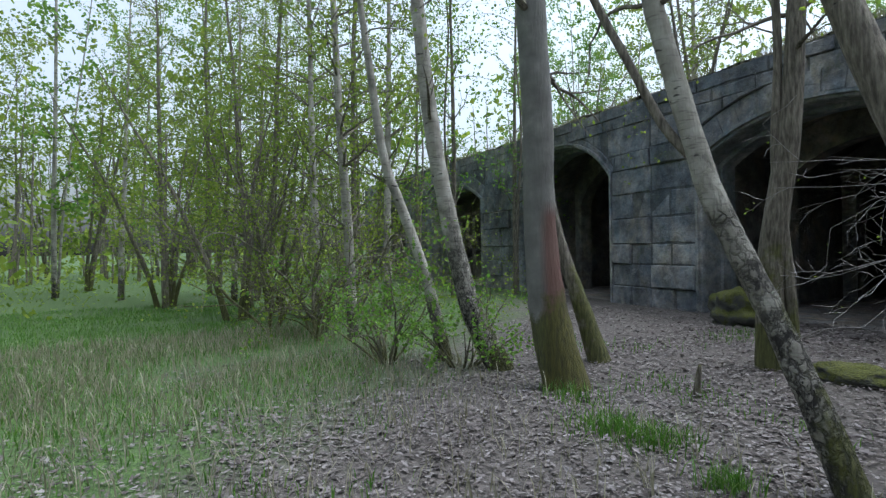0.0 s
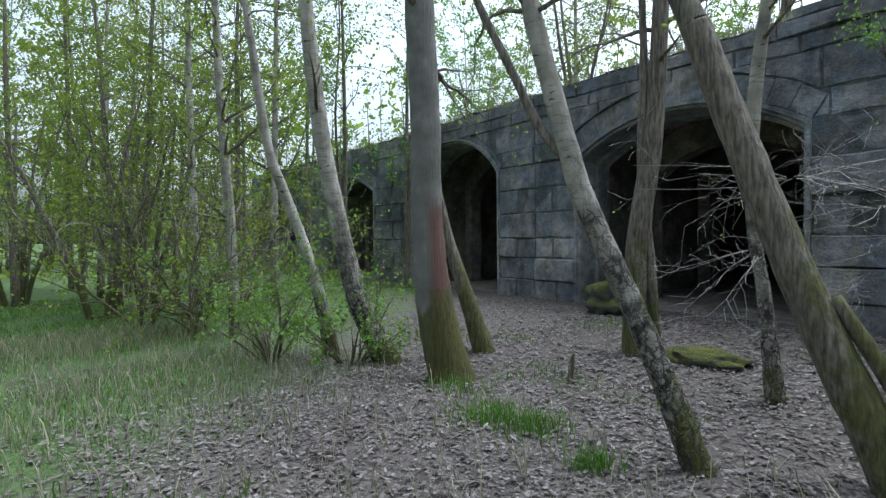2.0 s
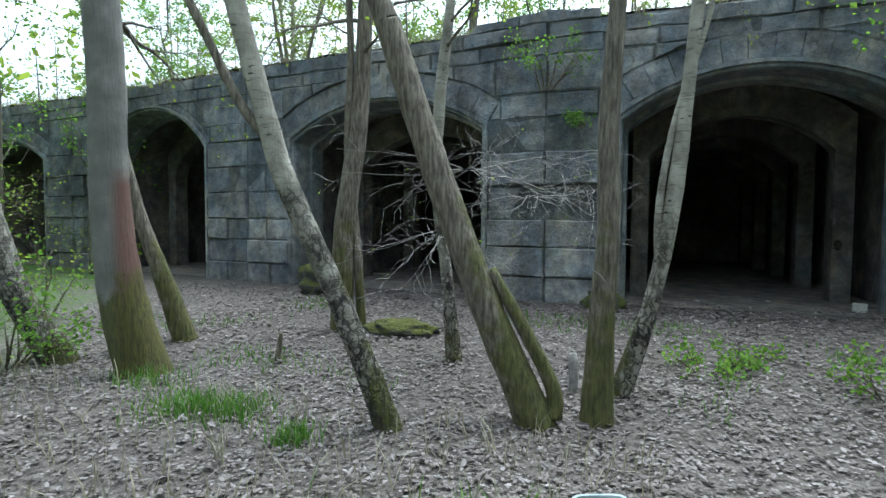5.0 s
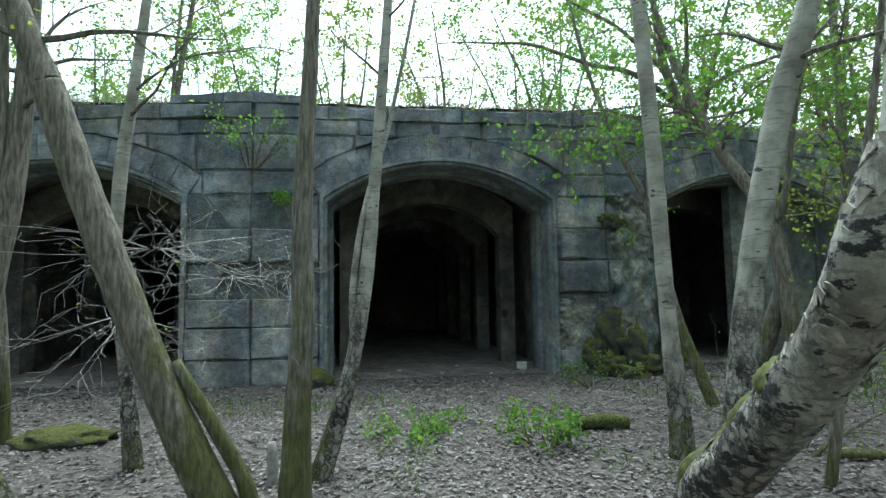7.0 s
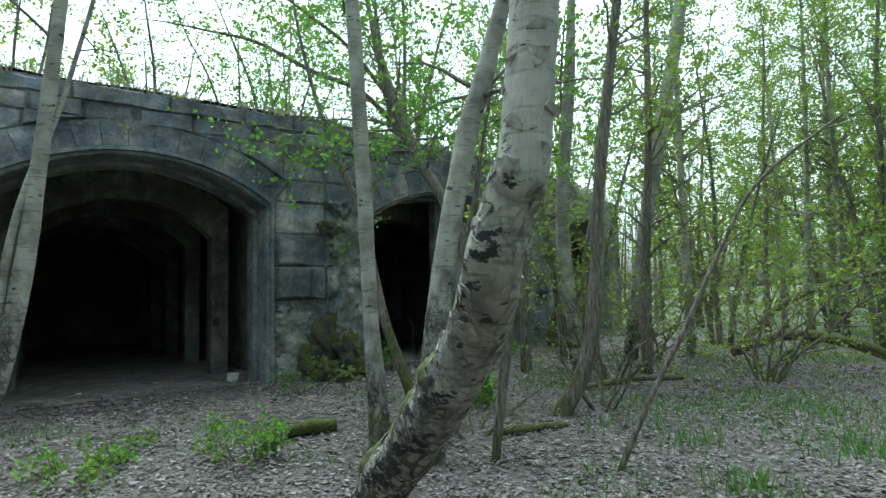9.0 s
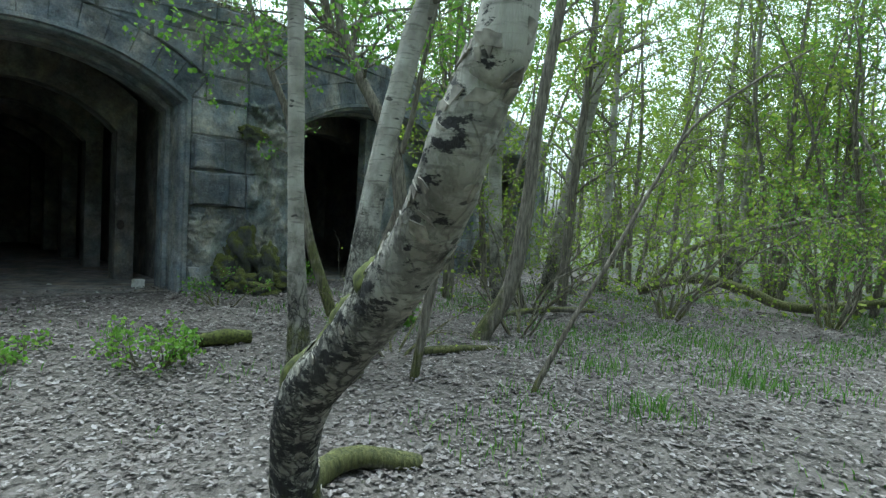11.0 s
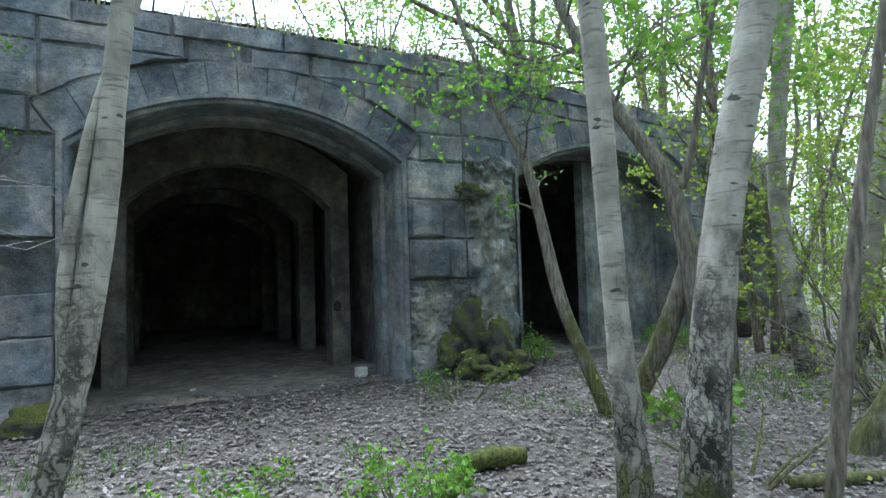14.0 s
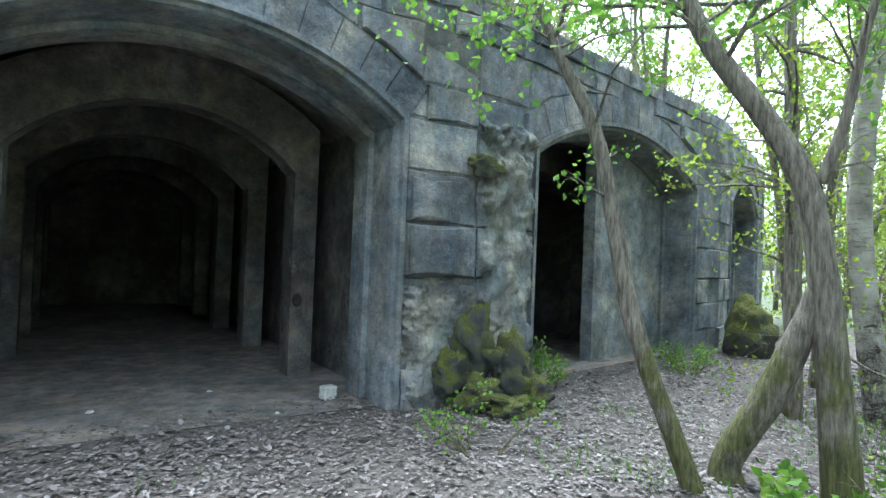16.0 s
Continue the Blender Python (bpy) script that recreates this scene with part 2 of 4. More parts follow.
def moss_rock():
    m, t, b = nodes("mossy_rock", 0.95)
    p = world_pos(t)
    n = tex(t, "ShaderNodeTexNoise", 5.0, p, 8.0, Roughness=0.7).outputs[0]
    f = tex(t, "ShaderNodeTexNoise", 60.0, p, 4.0).outputs[0]
    moss = ramp(t, f, [(0.35, (0.03, 0.036, 0.005)), (0.65, (0.1, 0.105, 0.014))])
    rock = ramp(t, n, [(0.35, (0.03, 0.03, 0.03)), (0.65, (0.12, 0.12, 0.11))])
    nz = sep(t, t.nodes.new("ShaderNodeNewGeometry").outputs["Normal"])[2]
    k = ramp(t, mth(t, "ADD", n, mth(t, "MULTIPLY", nz, 0.2)), [(0.47, (0, 0, 0)), (0.6, (1, 1, 1))])
    t.links.new(mixc(t, k, rock, moss), b.inputs["Base Color"])
    bump(t, b, mth(t, "ADD", n, mth(t, "MULTIPLY", f, 0.4)), 1.0, 0.05)
    return m


MOSSROCK = moss_rock()


def ground_material():
    m, t, b = nodes("leaf_strewn_soil", 0.95)
    p = world_pos(t)
    v = tex(t, "ShaderNodeTexVoronoi", 13.0, p)
    c = ramp(t, v.outputs["Color"], [(0.15, (0.045, 0.038, 0.034)), (0.45, (0.11, 0.096, 0.088)), (0.75, (0.18, 0.165, 0.157)), (0.95, (0.3, 0.28, 0.27))])
    e = ramp(t, v.outputs["Distance"], [(0.25, (1, 1, 1)), (0.6, (0.3, 0.28, 0.26))])
    c = mixc(t, 1.0, c, e, "MULTIPLY")
    n = tex(t, "ShaderNodeTexNoise", 0.5, p, 6.0, Roughness=0.6).outputs[0]
    x, y, z = sep(t, p)
    # grass cover grows towards the open meadow away from the wall
    west = mth(t, "SUBTRACT", mth(t, "MULTIPLY", mth(t, "ADD", x, 6.2), -0.15), mth(t, "MULTIPLY", mth(t, "ADD", y, 7.2), 0.12))
    beyond = ramp(t, mth(t, "MULTIPLY", mth(t, "ABSOLUTE", mth(t, "ADD", x, 0.5)), 0.03), [(0.34, (0, 0, 0)), (0.6, (0.25, 0.25, 0.25))])
    cover = ramp(t, mth(t, "ADD", mth(t, "MULTIPLY", n, 0.8), mth(t, "MAXIMUM", west, beyond)), [(0.5, (0, 0, 0)), (0.85, (1, 1, 1))])
    g = ramp(t, tex(t, "ShaderNodeTexNoise", 30.0, stretched(t, p, (1, 1, 0.2)), 6.0).outputs[0], [(0.3, (0.02, 0.05, 0.008)), (0.7, (0.075, 0.14, 0.02))])
    c = mixc(t, mth(t, "MULTIPLY", cover, 0.85), c, g)
    t.links.new(c, b.inputs["Base Color"])
    bump(t, b, v.outputs["Distance"], 0.7, 0.03)
    return m


SOIL = ground_material()
FLOOR = stone_material("dusty_floor", (0.13, 0.112, 0.1), (0.21, 0.185, 0.165), (0.32, 0.285, 0.26), 0.0, 0.0)

# ---- mesh helpers ----


def mesh_ob(name, verts, faces, material, parent=None, label="", smooth=False):
    me = bpy.data.meshes.new(name)
    me.from_pydata(verts, [], faces)
    if smooth:
        me.shade_smooth()
    for m in (material if isinstance(material, (list, tuple)) else (material,)):
        me.materials.append(m)
    ob = new(name, me)
    if parent is not None:
        ob.parent = parent
    if label:
        tagged(ob, label)
    return ob


def part(name, bm, material, parent, label=""):
    me = bpy.data.meshes.new(name)
    bm.normal_update()
    bm.to_mesh(me)
    bm.free()
    me.materials.append(material)
    ob = new(name, me)
    ob.parent = parent
    if label:
        tagged(ob, label)
    return ob


def smooth01(a):
    a = min(max(a, 0.0), 1.0)
    return a * a * (3 - 2 * a)


def ground_z(x, y):
    """Forest floor: a little lower on the camera's side, level at the wall, gently uneven."""
    base = -0.28 * smooth01((-1.0 - y) / 4.5) * (1 - 0.6 * smooth01((x - 0.5) / 4))
    k = smooth01((-0.3 - y) / 1.5)
    return base + k * 0.05 * noise.noise(Vector((x * 0.7, y * 0.7, 0.0))) + k * 0.02 * noise.noise(Vector((x * 2.3, y * 2.3, 5.0)))


# ---- ground ----
def build_ground():
    xs = sorted(set([-900, -400, -200, -120, -80, -60, -45, -34] + [v * 0.5 - 26 for v in range(0, 97)] + [28, 36, 50, 70, 110, 200, 400, 900]))
    ys = sorted(set([-900, -400, -200, -110, -70, -50, -38, -28] + [v * 0.5 - 22 for v in range(0, 61)] + [10, 13, 18, 26, 40, 70, 120, 250, 500, 900]))
    vs = [(x, y, ground_z(x, y)) for y in ys for x in xs]
    n = len(xs)
    fs = [(j * n + i, j * n + i + 1, (j + 1) * n + i + 1, (j + 1) * n + i) for j in range(len(ys) - 1) for i in range(n - 1)]
    g = mesh_ob("ground", vs, fs, SOIL, smooth=True)
    tagged(g, "uneven forest floor strewn with dead leaves and grass", "ground", kind="structure")


build_ground()

# ---- building: a bent row of arched stone bays ----
TOP, SPRING, CROWN = 4.88, 3.27, 3.97
BROKEN_CROWN = 4.38  # one arch has lost its ring stones and gapes higher
# corner points between bays along the front, and each bay's opening as distances from its left corner
CORNERS = [(-31.2, 2.7), (-24.3, 2.3), (-17.3, 1.75), (-10.35, 0.8), (-3.3, 0.0), (3.15, 0.0), (10.5, 1.3), (17.2, 3.9)]
OPENINGS = [(1.2, 5.7), (1.2, 5.8), (1.2, 5.7), (1.26, 5.99), (1.15, 5.45), (1.07, 6.24), (1.2, 6.0)]
DEPTH = 13.0


def arch_profile(a, b, inset=0.0, n=20, crown=CROWN):
    """Opening outline from the left foot over the segmental arch to the right foot, in (u, z)."""
    a, b = a + inset, b - inset
    half, rise = (b - a) / 2, crown - SPRING
    rad = (half * half + rise * rise) / (2 * rise)
    mid, zc = (a + b) / 2, crown - inset - rad
    ang = math.asin(min(1, half / rad))
    pts = [(a, -0.4)]
    for i in range(n + 1):
        q = -ang + 2 * ang * i / n
        pts.append((mid + rad * math.sin(q), zc + rad * math.cos(q)))
    pts.append((b, -0.4))
    return pts


class Bay:
    def __init__(self, i):
        self.p, self.q = Vector((*CORNERS[i], 0)), Vector((*CORNERS[i + 1], 0))
        self.len = (self.q - self.p).length
        self.u = (self.q - self.p).normalized()
        self.n = Vector((-self.u.y, self.u.x, 0))  # into the building
        self.a, self.b = OPENINGS[i]
        self.crown = BROKEN_CROWN if i == 2 else CROWN

    def at(self, u, d, z):
        v = self.p + self.u * u + self.n * d
        return (v.x, v.y, z)

    def matrix(self):
        m = Matrix.Identity(4)
        m.col[0][:3], m.col[1][:3], m.col[2][:3], m.col[3][:3] = self.u, self.n, (0, 0, 1), self.p
        return m


def sweep(bay, rings, closed=False):
    """Skin between successive outlines [(u, d, z)...] of equal length."""
    vs, fs = [], []
    n = len(rings[0])
    for r in rings:
        vs += [bay.at(*p) for p in r]
    for k in range(len(rings) - 1):
        for i in range(n - 1):
            fs.append((k * n + i, k * n + i + 1, (k + 1) * n + i + 1, (k + 1) * n + i))
    return vs, fs


def build_bay(i, bay):
    """Backing wall with its arched hole, moulded reveal, vault and inner piers."""
    outz = arch_profile(bay.a, bay.b, crown=bay.crown)
    n = len(outz)
    # front skin: strips from the outline to the edges of the bay
    vs, fs = [], []
    lim = [(0.0, -0.4)] + [(bay.len * k / (n - 3), TOP) for k in range(n - 2)] + [(bay.len, -0.4)]
    lim[1] = (0.0, TOP)
    lim[-2] = (bay.len, TOP)
    for d in (0.03, 0.95):
        for (u, z), (eu, ez) in zip(outz, lim):
            vs += [bay.at(u, d, z), bay.at(eu, d, ez)]
    m = 2 * n
    for k in range(n - 1):
        fs.append((2 * k, 2 * k + 1, 2 * k + 3, 2 * k + 2))
        fs.append((m + 2 * k, m + 2 * k + 2, m + 2 * k + 3, m + 2 * k + 1))
        fs.append((2 * k + 1, m + 2 * k + 1, m + 2 * k + 3, 2 * k + 3))
    w = mesh_ob("wall_%s" % "abcdefg"[i], vs, fs, MORTAR)
    tagged(w, "weathered dark grey stone wall with an arched opening", "wall", kind="structure")
    # moulded surround in steps: outer fillet, hollow, inner fillet, deep reveal
    steps = [(0.0, 0.05), (0.0, -0.035), (0.06, -0.035), (0.075, 0.025), (0.115, 0.035), (0.135, 0.1), (0.14, 0.55), (0.2, 0.57), (0.2, 0.95)]
    rings = []
    for off, d in steps:
        pr = arch_profile(bay.a + off, bay.b - off, crown=bay.crown)
        rings.append([(u, d, z + (-off if z > SPRING - 0.05 else 0)) for u, z in pr])
    v2, f2 = sweep(bay, rings)
    a = mesh_ob("arch_surround", v2, f2, CONCRETE, w, "pale grey moulded concrete arch surround")
    return w


def build_interior(i, bay, w):
    """Vaulted hall behind the arch: side walls with pilasters, cross ribs, floor, back wall."""
    half_extra = 0.1
    a, b = bay.a - half_extra, bay.b + half_extra
    base = arch_profile(a, b, 0, 14, bay.crown)
    rings = [[(u, d, z + (0.1 if z > SPRING - 0.05 else 0)) for u, z in base] for d in (0.95, 4.0, 7.0, 10.0, DEPTH)]
    vs, fs = sweep(bay, rings)
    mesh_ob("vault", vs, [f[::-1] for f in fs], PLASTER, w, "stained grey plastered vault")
    # back wall
    k = len(base)
    bv = [bay.at(u, DEPTH, z) for u, z in base] + [bay.at((a + b) / 2, DEPTH, 1.5)]
    bv = [(x, y, z + (0.1 if z > SPRING - 0.05 else 0)) for x, y, z in bv]
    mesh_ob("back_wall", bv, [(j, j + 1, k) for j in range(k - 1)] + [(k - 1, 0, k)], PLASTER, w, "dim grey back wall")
    # ribs with pilasters
    for d in (2.05, 4.6, 7.15, 9.7, 12.2):
        o = arch_profile(a + 0.36, b - 0.36, 0, 14, bay.crown)
        inn = arch_profile(a + 0.68, b - 0.68, 0, 14, bay.crown)
        lift = lambda pr, e: [(u, z + (e if z > SPRING - 0.05 else 0)) for u, z in pr]
        o, inn = lift(o, 0.12), lift(inn, -0.5)
        rr = [[(u, d, z) for u, z in o], [(u, d, z) for u, z in inn], [(u, d + 0.42, z) for u, z in inn], [(u, d + 0.42, z) for u, z in o], [(u, d, z) for u, z in o]]
        vs, fs = sweep(bay, rr)
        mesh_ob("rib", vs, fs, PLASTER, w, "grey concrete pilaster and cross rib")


BAYS = [Bay(i) for i in range(len(OPENINGS))]
WALLS = [build_bay(i, b) for i, b in enumerate(BAYS)]
for i, b in enumerate(BAYS):
    build_interior(i, b, WALLS[i])


def build_floor_and_roof():
    vs, fs = [], []
    for b in BAYS:
        k = len(vs)
        vs += [b.at(0, 0.25, 0.006), b.at(b.len, 0.25, 0.006), b.at(b.len, DEPTH + 0.3, 0.006), b.at(0, DEPTH + 0.3, 0.006)]
        fs.append((k, k + 1, k + 2, k + 3))
    f = mesh_ob("floor", vs, fs, FLOOR)
    tagged(f, "dusty earth floor inside the vaulted halls", "floor", kind="structure")
    # earth-covered roof
    vs, fs = [], []
    for j, b in enumerate(BAYS):
        nu, nd = 16, 12
        k = len(vs)
        for r in range(nd + 1):
            for c in range(nu + 1):
                u, d = b.len * c / nu, 0.12 + (DEPTH + 1.0) * r / nd
                x, y, _ = b.at(u, d, 0)
                h = TOP + 0.06 + 0.28 * smooth01(d / 0.8) * (1 + 0.6 * noise.noise(Vector((x * 0.8, y * 0.8, 7.0)))) + 0.08 * noise.noise(Vector((x * 2, y * 2, 3.0)))
                vs.append((x, y, h))
        for r in range(nd):
            for c in range(nu):
                p = k + r * (nu + 1) + c
                fs.append((p, p + 1, p + nu + 2, p + nu + 1))
    r = mesh_ob("roof", vs, fs, SOIL, smooth=True)
    tagged(r, "earth and moss covered flat roof", "roof", kind="structure")
    c = mesh_ob("ceiling", [(x, y, TOP - 0.1) for b in BAYS for x, y, _ in (b.at(0, 0.9, 0), b.at(b.len, 0.9, 0), b.at(b.len, DEPTH + 0.5, 0), b.at(0, DEPTH + 0.5, 0))],
                [(4 * j, 4 * j + 1, 4 * j + 2, 4 * j + 3) for j in range(len(BAYS))], PLASTER)
    tagged(c, "concealed slab over the vaults", "ceiling", kind="structure")
    # outer back and end walls that close the halls
    for name, (p, q) in (("wall_end_left", (BAYS[0].at(0, 0.0, 0), BAYS[0].at(0, DEPTH + 0.6, 0))), ("wall_end_right", (BAYS[-1].at(BAYS[-1].len, 0.0, 0), BAYS[-1].at(BAYS[-1].len, DEPTH + 0.6, 0)))):
        p, q = Vector(p), Vector(q)
        s = (q - p).normalized().cross(Vector((0, 0, 1))) * 0.4
        vs = [(*(p + o).xy, z) for z in (-0.4, TOP) for o in (s * 0, q - p, q - p + s, s)]
        w = mesh_ob(name, vs, [(0, 1, 5, 4), (1, 2, 6, 5), (2, 3, 7, 6), (3, 0, 4, 7), (4, 5, 6, 7)], MORTAR)
        tagged(w, "dark stone end wall of the building", "wall", kind="structure")


build_floor_and_roof()

# ---- trees ----


def spline(pts, n):
    """Catmull-Rom through (x, y, z, r) points."""
    P = [Vector(p) for p in pts]
    P = [P[0] * 2 - P[1]] + P + [P[-1] * 2 - P[-2]]
    out = []
    for i in range(1, len(P) - 2):
        for k in range(n):
            t = k / n
            a, b, c, d = P[i - 1], P[i], P[i + 1], P[i + 2]
            out.append(0.5 * (2 * b + (c - a) * t + (2 * a - 5 * b + 4 * c - d) * t * t + (3 * b - a - 3 * c + d) * t ** 3))
    out.append(P[-2])
    return out


def tube(path, sides, rough=0.0, seed=0.0, flare=0.0):
    """Tapered skin round a path of 4-vectors."""
    vs, fs = [], []
    ref = Vector((0.37, 0.93, 0.1)).normalized()
    n = len(path)
    for i, p in enumerate(path):
        q, o = path[min(i + 1, n - 1)], path[max(i - 1, 0)]
        t = Vector((q[0] - o[0], q[1] - o[1], q[2] - o[2])).normalized()
        a = t.cross(ref).normalized()
        b = t.cross(a)
        c = Vector(p[:3])
        for k in range(sides):
            ang = 2 * math.pi * k / sides
            r = max(p[3], 0.002)
            if flare and i < 15:
                r *= 1 + flare * (1 - i / 15.0) ** 2 * (0.6 + 0.6 * noise.noise(Vector((math.cos(ang) * 1.6, math.sin(ang) * 1.6, seed))))
            d = a * math.cos(ang) + b * math.sin(ang)
            if rough:
                q3 = Vector(c + d * r) + Vector((seed, 0, 0))
                r *= 1 + rough * noise.noise(q3 * 7.0) + rough * 0.5 * noise.noise(q3 * 19.0)
            vs.append(tuple(c + d * r))
        if i:
            for k in range(sides):
                k2 = (k + 1) % sides
                fs.append(((i - 1) * sides + k, (i - 1) * sides + k2, i * sides + k2, i * sides + k))
    fs.append(tuple(range(sides))[::-1])
    fs.append(tuple((n - 1) * sides + k for k in range(sides)))
    return vs, fs


def merge(acc, vf):
    k = len(acc[0])
    acc[0].extend(vf[0])
    acc[1].extend([tuple(i + k for i in f) for f in vf[1]])


def leaf(acc, p, size, rnd, flat=0.0):
    """One small folded leaf."""
    d = Vector((rnd.gauss(0, 1), rnd.gauss(0, 1), rnd.gauss(0, 1) * (1 - flat))).normalized()
    s = d.cross(Vector((rnd.gauss(0, 1), rnd.gauss(0, 1), rnd.gauss(0, 1)))).normalized() * size * 0.42
    d = d * size
    k = len(acc[0])
    up = d.cross(s).normalized() * size * 0.12
    acc[0].extend([tuple(p), tuple(p + d * 0.5 + s + up), tuple(p + d), tuple(p + d * 0.5 - s + up)])
    acc[1].extend([(k, k + 1, k + 2), (k, k + 2, k + 3)])


def grow(start, way, length, radius, rnd, depth, wood, leaves, leaf_size, density, droop=0.0, sides=5):
    """A crooked branch that splits into twigs; leaves sit along the thin ends."""
    path = [Vector((*start, radius))]
    p, d = Vector(start), Vector(way).normalized()
    steps = max(4, int(length / 0.22)) if depth else max(3, int(length / 0.16))
    for i in range(steps):
        d = (d + Vector((rnd.gauss(0, 0.16), rnd.gauss(0, 0.16), rnd.gauss(0, 0.14) - droop * i / steps * 0.15))).normalized()
        p = p + d * length / steps
        r = radius * (1 - 0.85 * (i + 1) / steps)
        path.append(Vector((*p, r)))
        if depth and i >= 1 and rnd.random() < 0.8:
            s = d.cross(Vector((rnd.gauss(0, 1), rnd.gauss(0, 1), rnd.gauss(0, 1)))).normalized()
            grow(p, d * 0.75 + s * 0.8, length * rnd.uniform(0.3, 0.5), max(r * 0.55, 0.003), rnd, depth - 1, wood, leaves, leaf_size, density, droop, 4)
        if depth <= 1:
            for _ in range(int(density) + (rnd.random() < density % 1)):
                leaf(leaves, p + Vector((rnd.gauss(0, 0.05), rnd.gauss(0, 0.05), rnd.gauss(0, 0.05))), leaf_size * rnd.uniform(0.6, 1.3), rnd)
    merge(wood, tube(path, sides if depth else 3))


def real_tree(name, label, stems, bark, crown=0, leaf_size=0.05, density=1.0, leaf_mat=None, seed=1, from_z=3.0, reach=1.6, sides=14, category="tree", up=1.0, fine=7, limb=None, slim=0.8):
    """A tree with measured stems [(x, y, z, r)...]; each stem is carried on above its last point."""
    rnd = random.Random(seed)
    root = new(name)
    root.location = stems[0][0][:3]
    inv = Matrix.Translation(root.location).inverted()
    ox, oy, oz = stems[0][0][:3]
    wood, leaves = ([], []), ([], [])
    for j, st in enumerate(stems):
        pts = [(*p[:3], p[3] * slim) for p in st]
        if pts[-1][2] > 3.0 and up:
            a, b = Vector(pts[-2]), Vector(pts[-1])
            d = (b - a).xyz.normalized()
            for k in range(1, 5):
                e = Vector((d.x * (1 - 0.12 * k), d.y * (1 - 0.12 * k), d.z)).normalized() * 1.1 * k * up
                pts.append((b.x + e.x, b.y + e.y, b.z + e.z, b.w * (1 - 0.19 * k)))
        if j == 0 or st[0][2] < 0.2:
            f = pts[0]
            pts = [(f[0], f[1], f[2] - 0.25, f[3] * 1.1)] + pts
        path = spline(pts, fine)
        vs, fs = tube([Vector((p[0] - ox, p[1] - oy, p[2] - oz, p[3])) for p in path], sides, 0.07, seed + j, 0.55 if st[0][2] < 0.2 else 0)
        mesh_ob("trunk" if j == 0 else "stem", vs, fs, limb if j and limb else bark, root, smooth=True)
        if crown:
            high = [q for q in path if q[2] > from_z]
            for _ in range(crown if high else 0):
                p = rnd.choice(high)
                ang = rnd.uniform(0, 6.28)
                grow(Vector(p[:3]) - Vector((ox, oy, oz)), (math.cos(ang), math.sin(ang), rnd.uniform(0.1, 1.0)), reach * rnd.uniform(0.5, 1.3), max(0.008, p[3] * 0.3), rnd, 2, wood, leaves, leaf_size, density, 0.8)
    if wood[0]:
        tagged(mesh_ob("branchwork", wood[0], wood[1], TWIG, root), kind="stuff")
    if leaves[0]:
        tagged(mesh_ob("foliage", leaves[0], leaves[1], leaf_mat or LEAF, root), kind="stuff")
    return tagged(root, label, category)


real_tree("beech_tree", "tall smooth grey trunk with reddish stain and mossy foot", [
    [(-6.86, -5.22, -0.28, 0.33), (-6.99, -5.36, 0.6, 0.291), (-7.05, -5.43, 1.66, 0.244), (-7.06, -5.44, 3, 0.23), (-7.1, -5.48, 4.41, 0.223)]], SMOOTH, crown=14, seed=1, sides=20, density=1.2)
real_tree("mossy_tree", "short mossy leaning trunk beside the smooth tree", [
    [(-7.49, -3.98, -0.21, 0.188), (-7.7, -4.18, 0.75, 0.141), (-7.84, -4.32, 1.38, 0.11), (-7.99, -4.46, 2.25, 0.095), (-8.12, -4.59, 3.3, 0.079)]], MOSSY, crown=0, seed=2, up=0)
real_tree("birch_tree", "leaning white birch with black fissured foot", [
    [(-8.28, -5.16, -0.28, 0.231), (-8.53, -5.49, 0.63, 0.191), (-8.72, -5.75, 2.09, 0.152), (-8.83, -5.91, 3.26, 0.144), (-8.93, -6.04, 4.91, 0.121)]], OLDBIRCH, crown=12, seed=3)
real_tree("birch_tree", "thin pale birch stem bent over among the shrubs", [
    [(-9.32, -5.44, -0.28, 0.149), (-9.47, -5.7, 1.07, 0.107), (-9.66, -6.01, 2.15, 0.098), (-9.79, -6.22, 2.9, 0.089), (-9.88, -6.39, 4.27, 0.073), (-9.94, -6.49, 5.18, 0.064)]], BIRCH, crown=8, seed=4)
real_tree("birch_tree", "crooked leaning birch with a dark side limb", [
    [(-3.6, -5.74, -0.28, 0.163), (-3.95, -5.89, 0.73, 0.141), (-4.34, -6.06, 1.71, 0.139), (-4.49, -6.12, 2.24, 0.129), (-4.71, -6.21, 3.14, 0.123), (-4.77, -6.24, 3.45, 0.114)],
    [(-4.38, -6.07, 1.91, 0.064), (-4.46, -6.1, 2.04, 0.06), (-4.7, -6.2, 2.39, 0.057), (-4.94, -6.31, 2.94, 0.054), (-5.2, -6.42, 3.53, 0.051)]], OLDBIRCH, crown=12, from_z=3.3, seed=5, sides=18, limb=BARK, slim=0.66, density=0.7)
real_tree("mossy_tree", "upright mossy trunk close to the wall", [
    [(-5.68, -2.91, -0.11, 0.25), (-5.65, -2.89, 1.31, 0.241), (-5.47, -2.79, 2.8, 0.204), (-5.4, -2.75, 4.05, 0.174), (-5.39, -2.74, 4.37, 0.173)],
    [(-5.44, -2.77, -0.1, 0.104), (-5.5, -2.81, 1.16, 0.096), (-5.6, -2.86, 2.43, 0.094), (-5.57, -2.84, 3.73, 0.079), (-5.58, -2.85, 4.36, 0.079)]], MOSSY, crown=10, from_z=3.6, seed=6, slim=0.62, density=0.7)
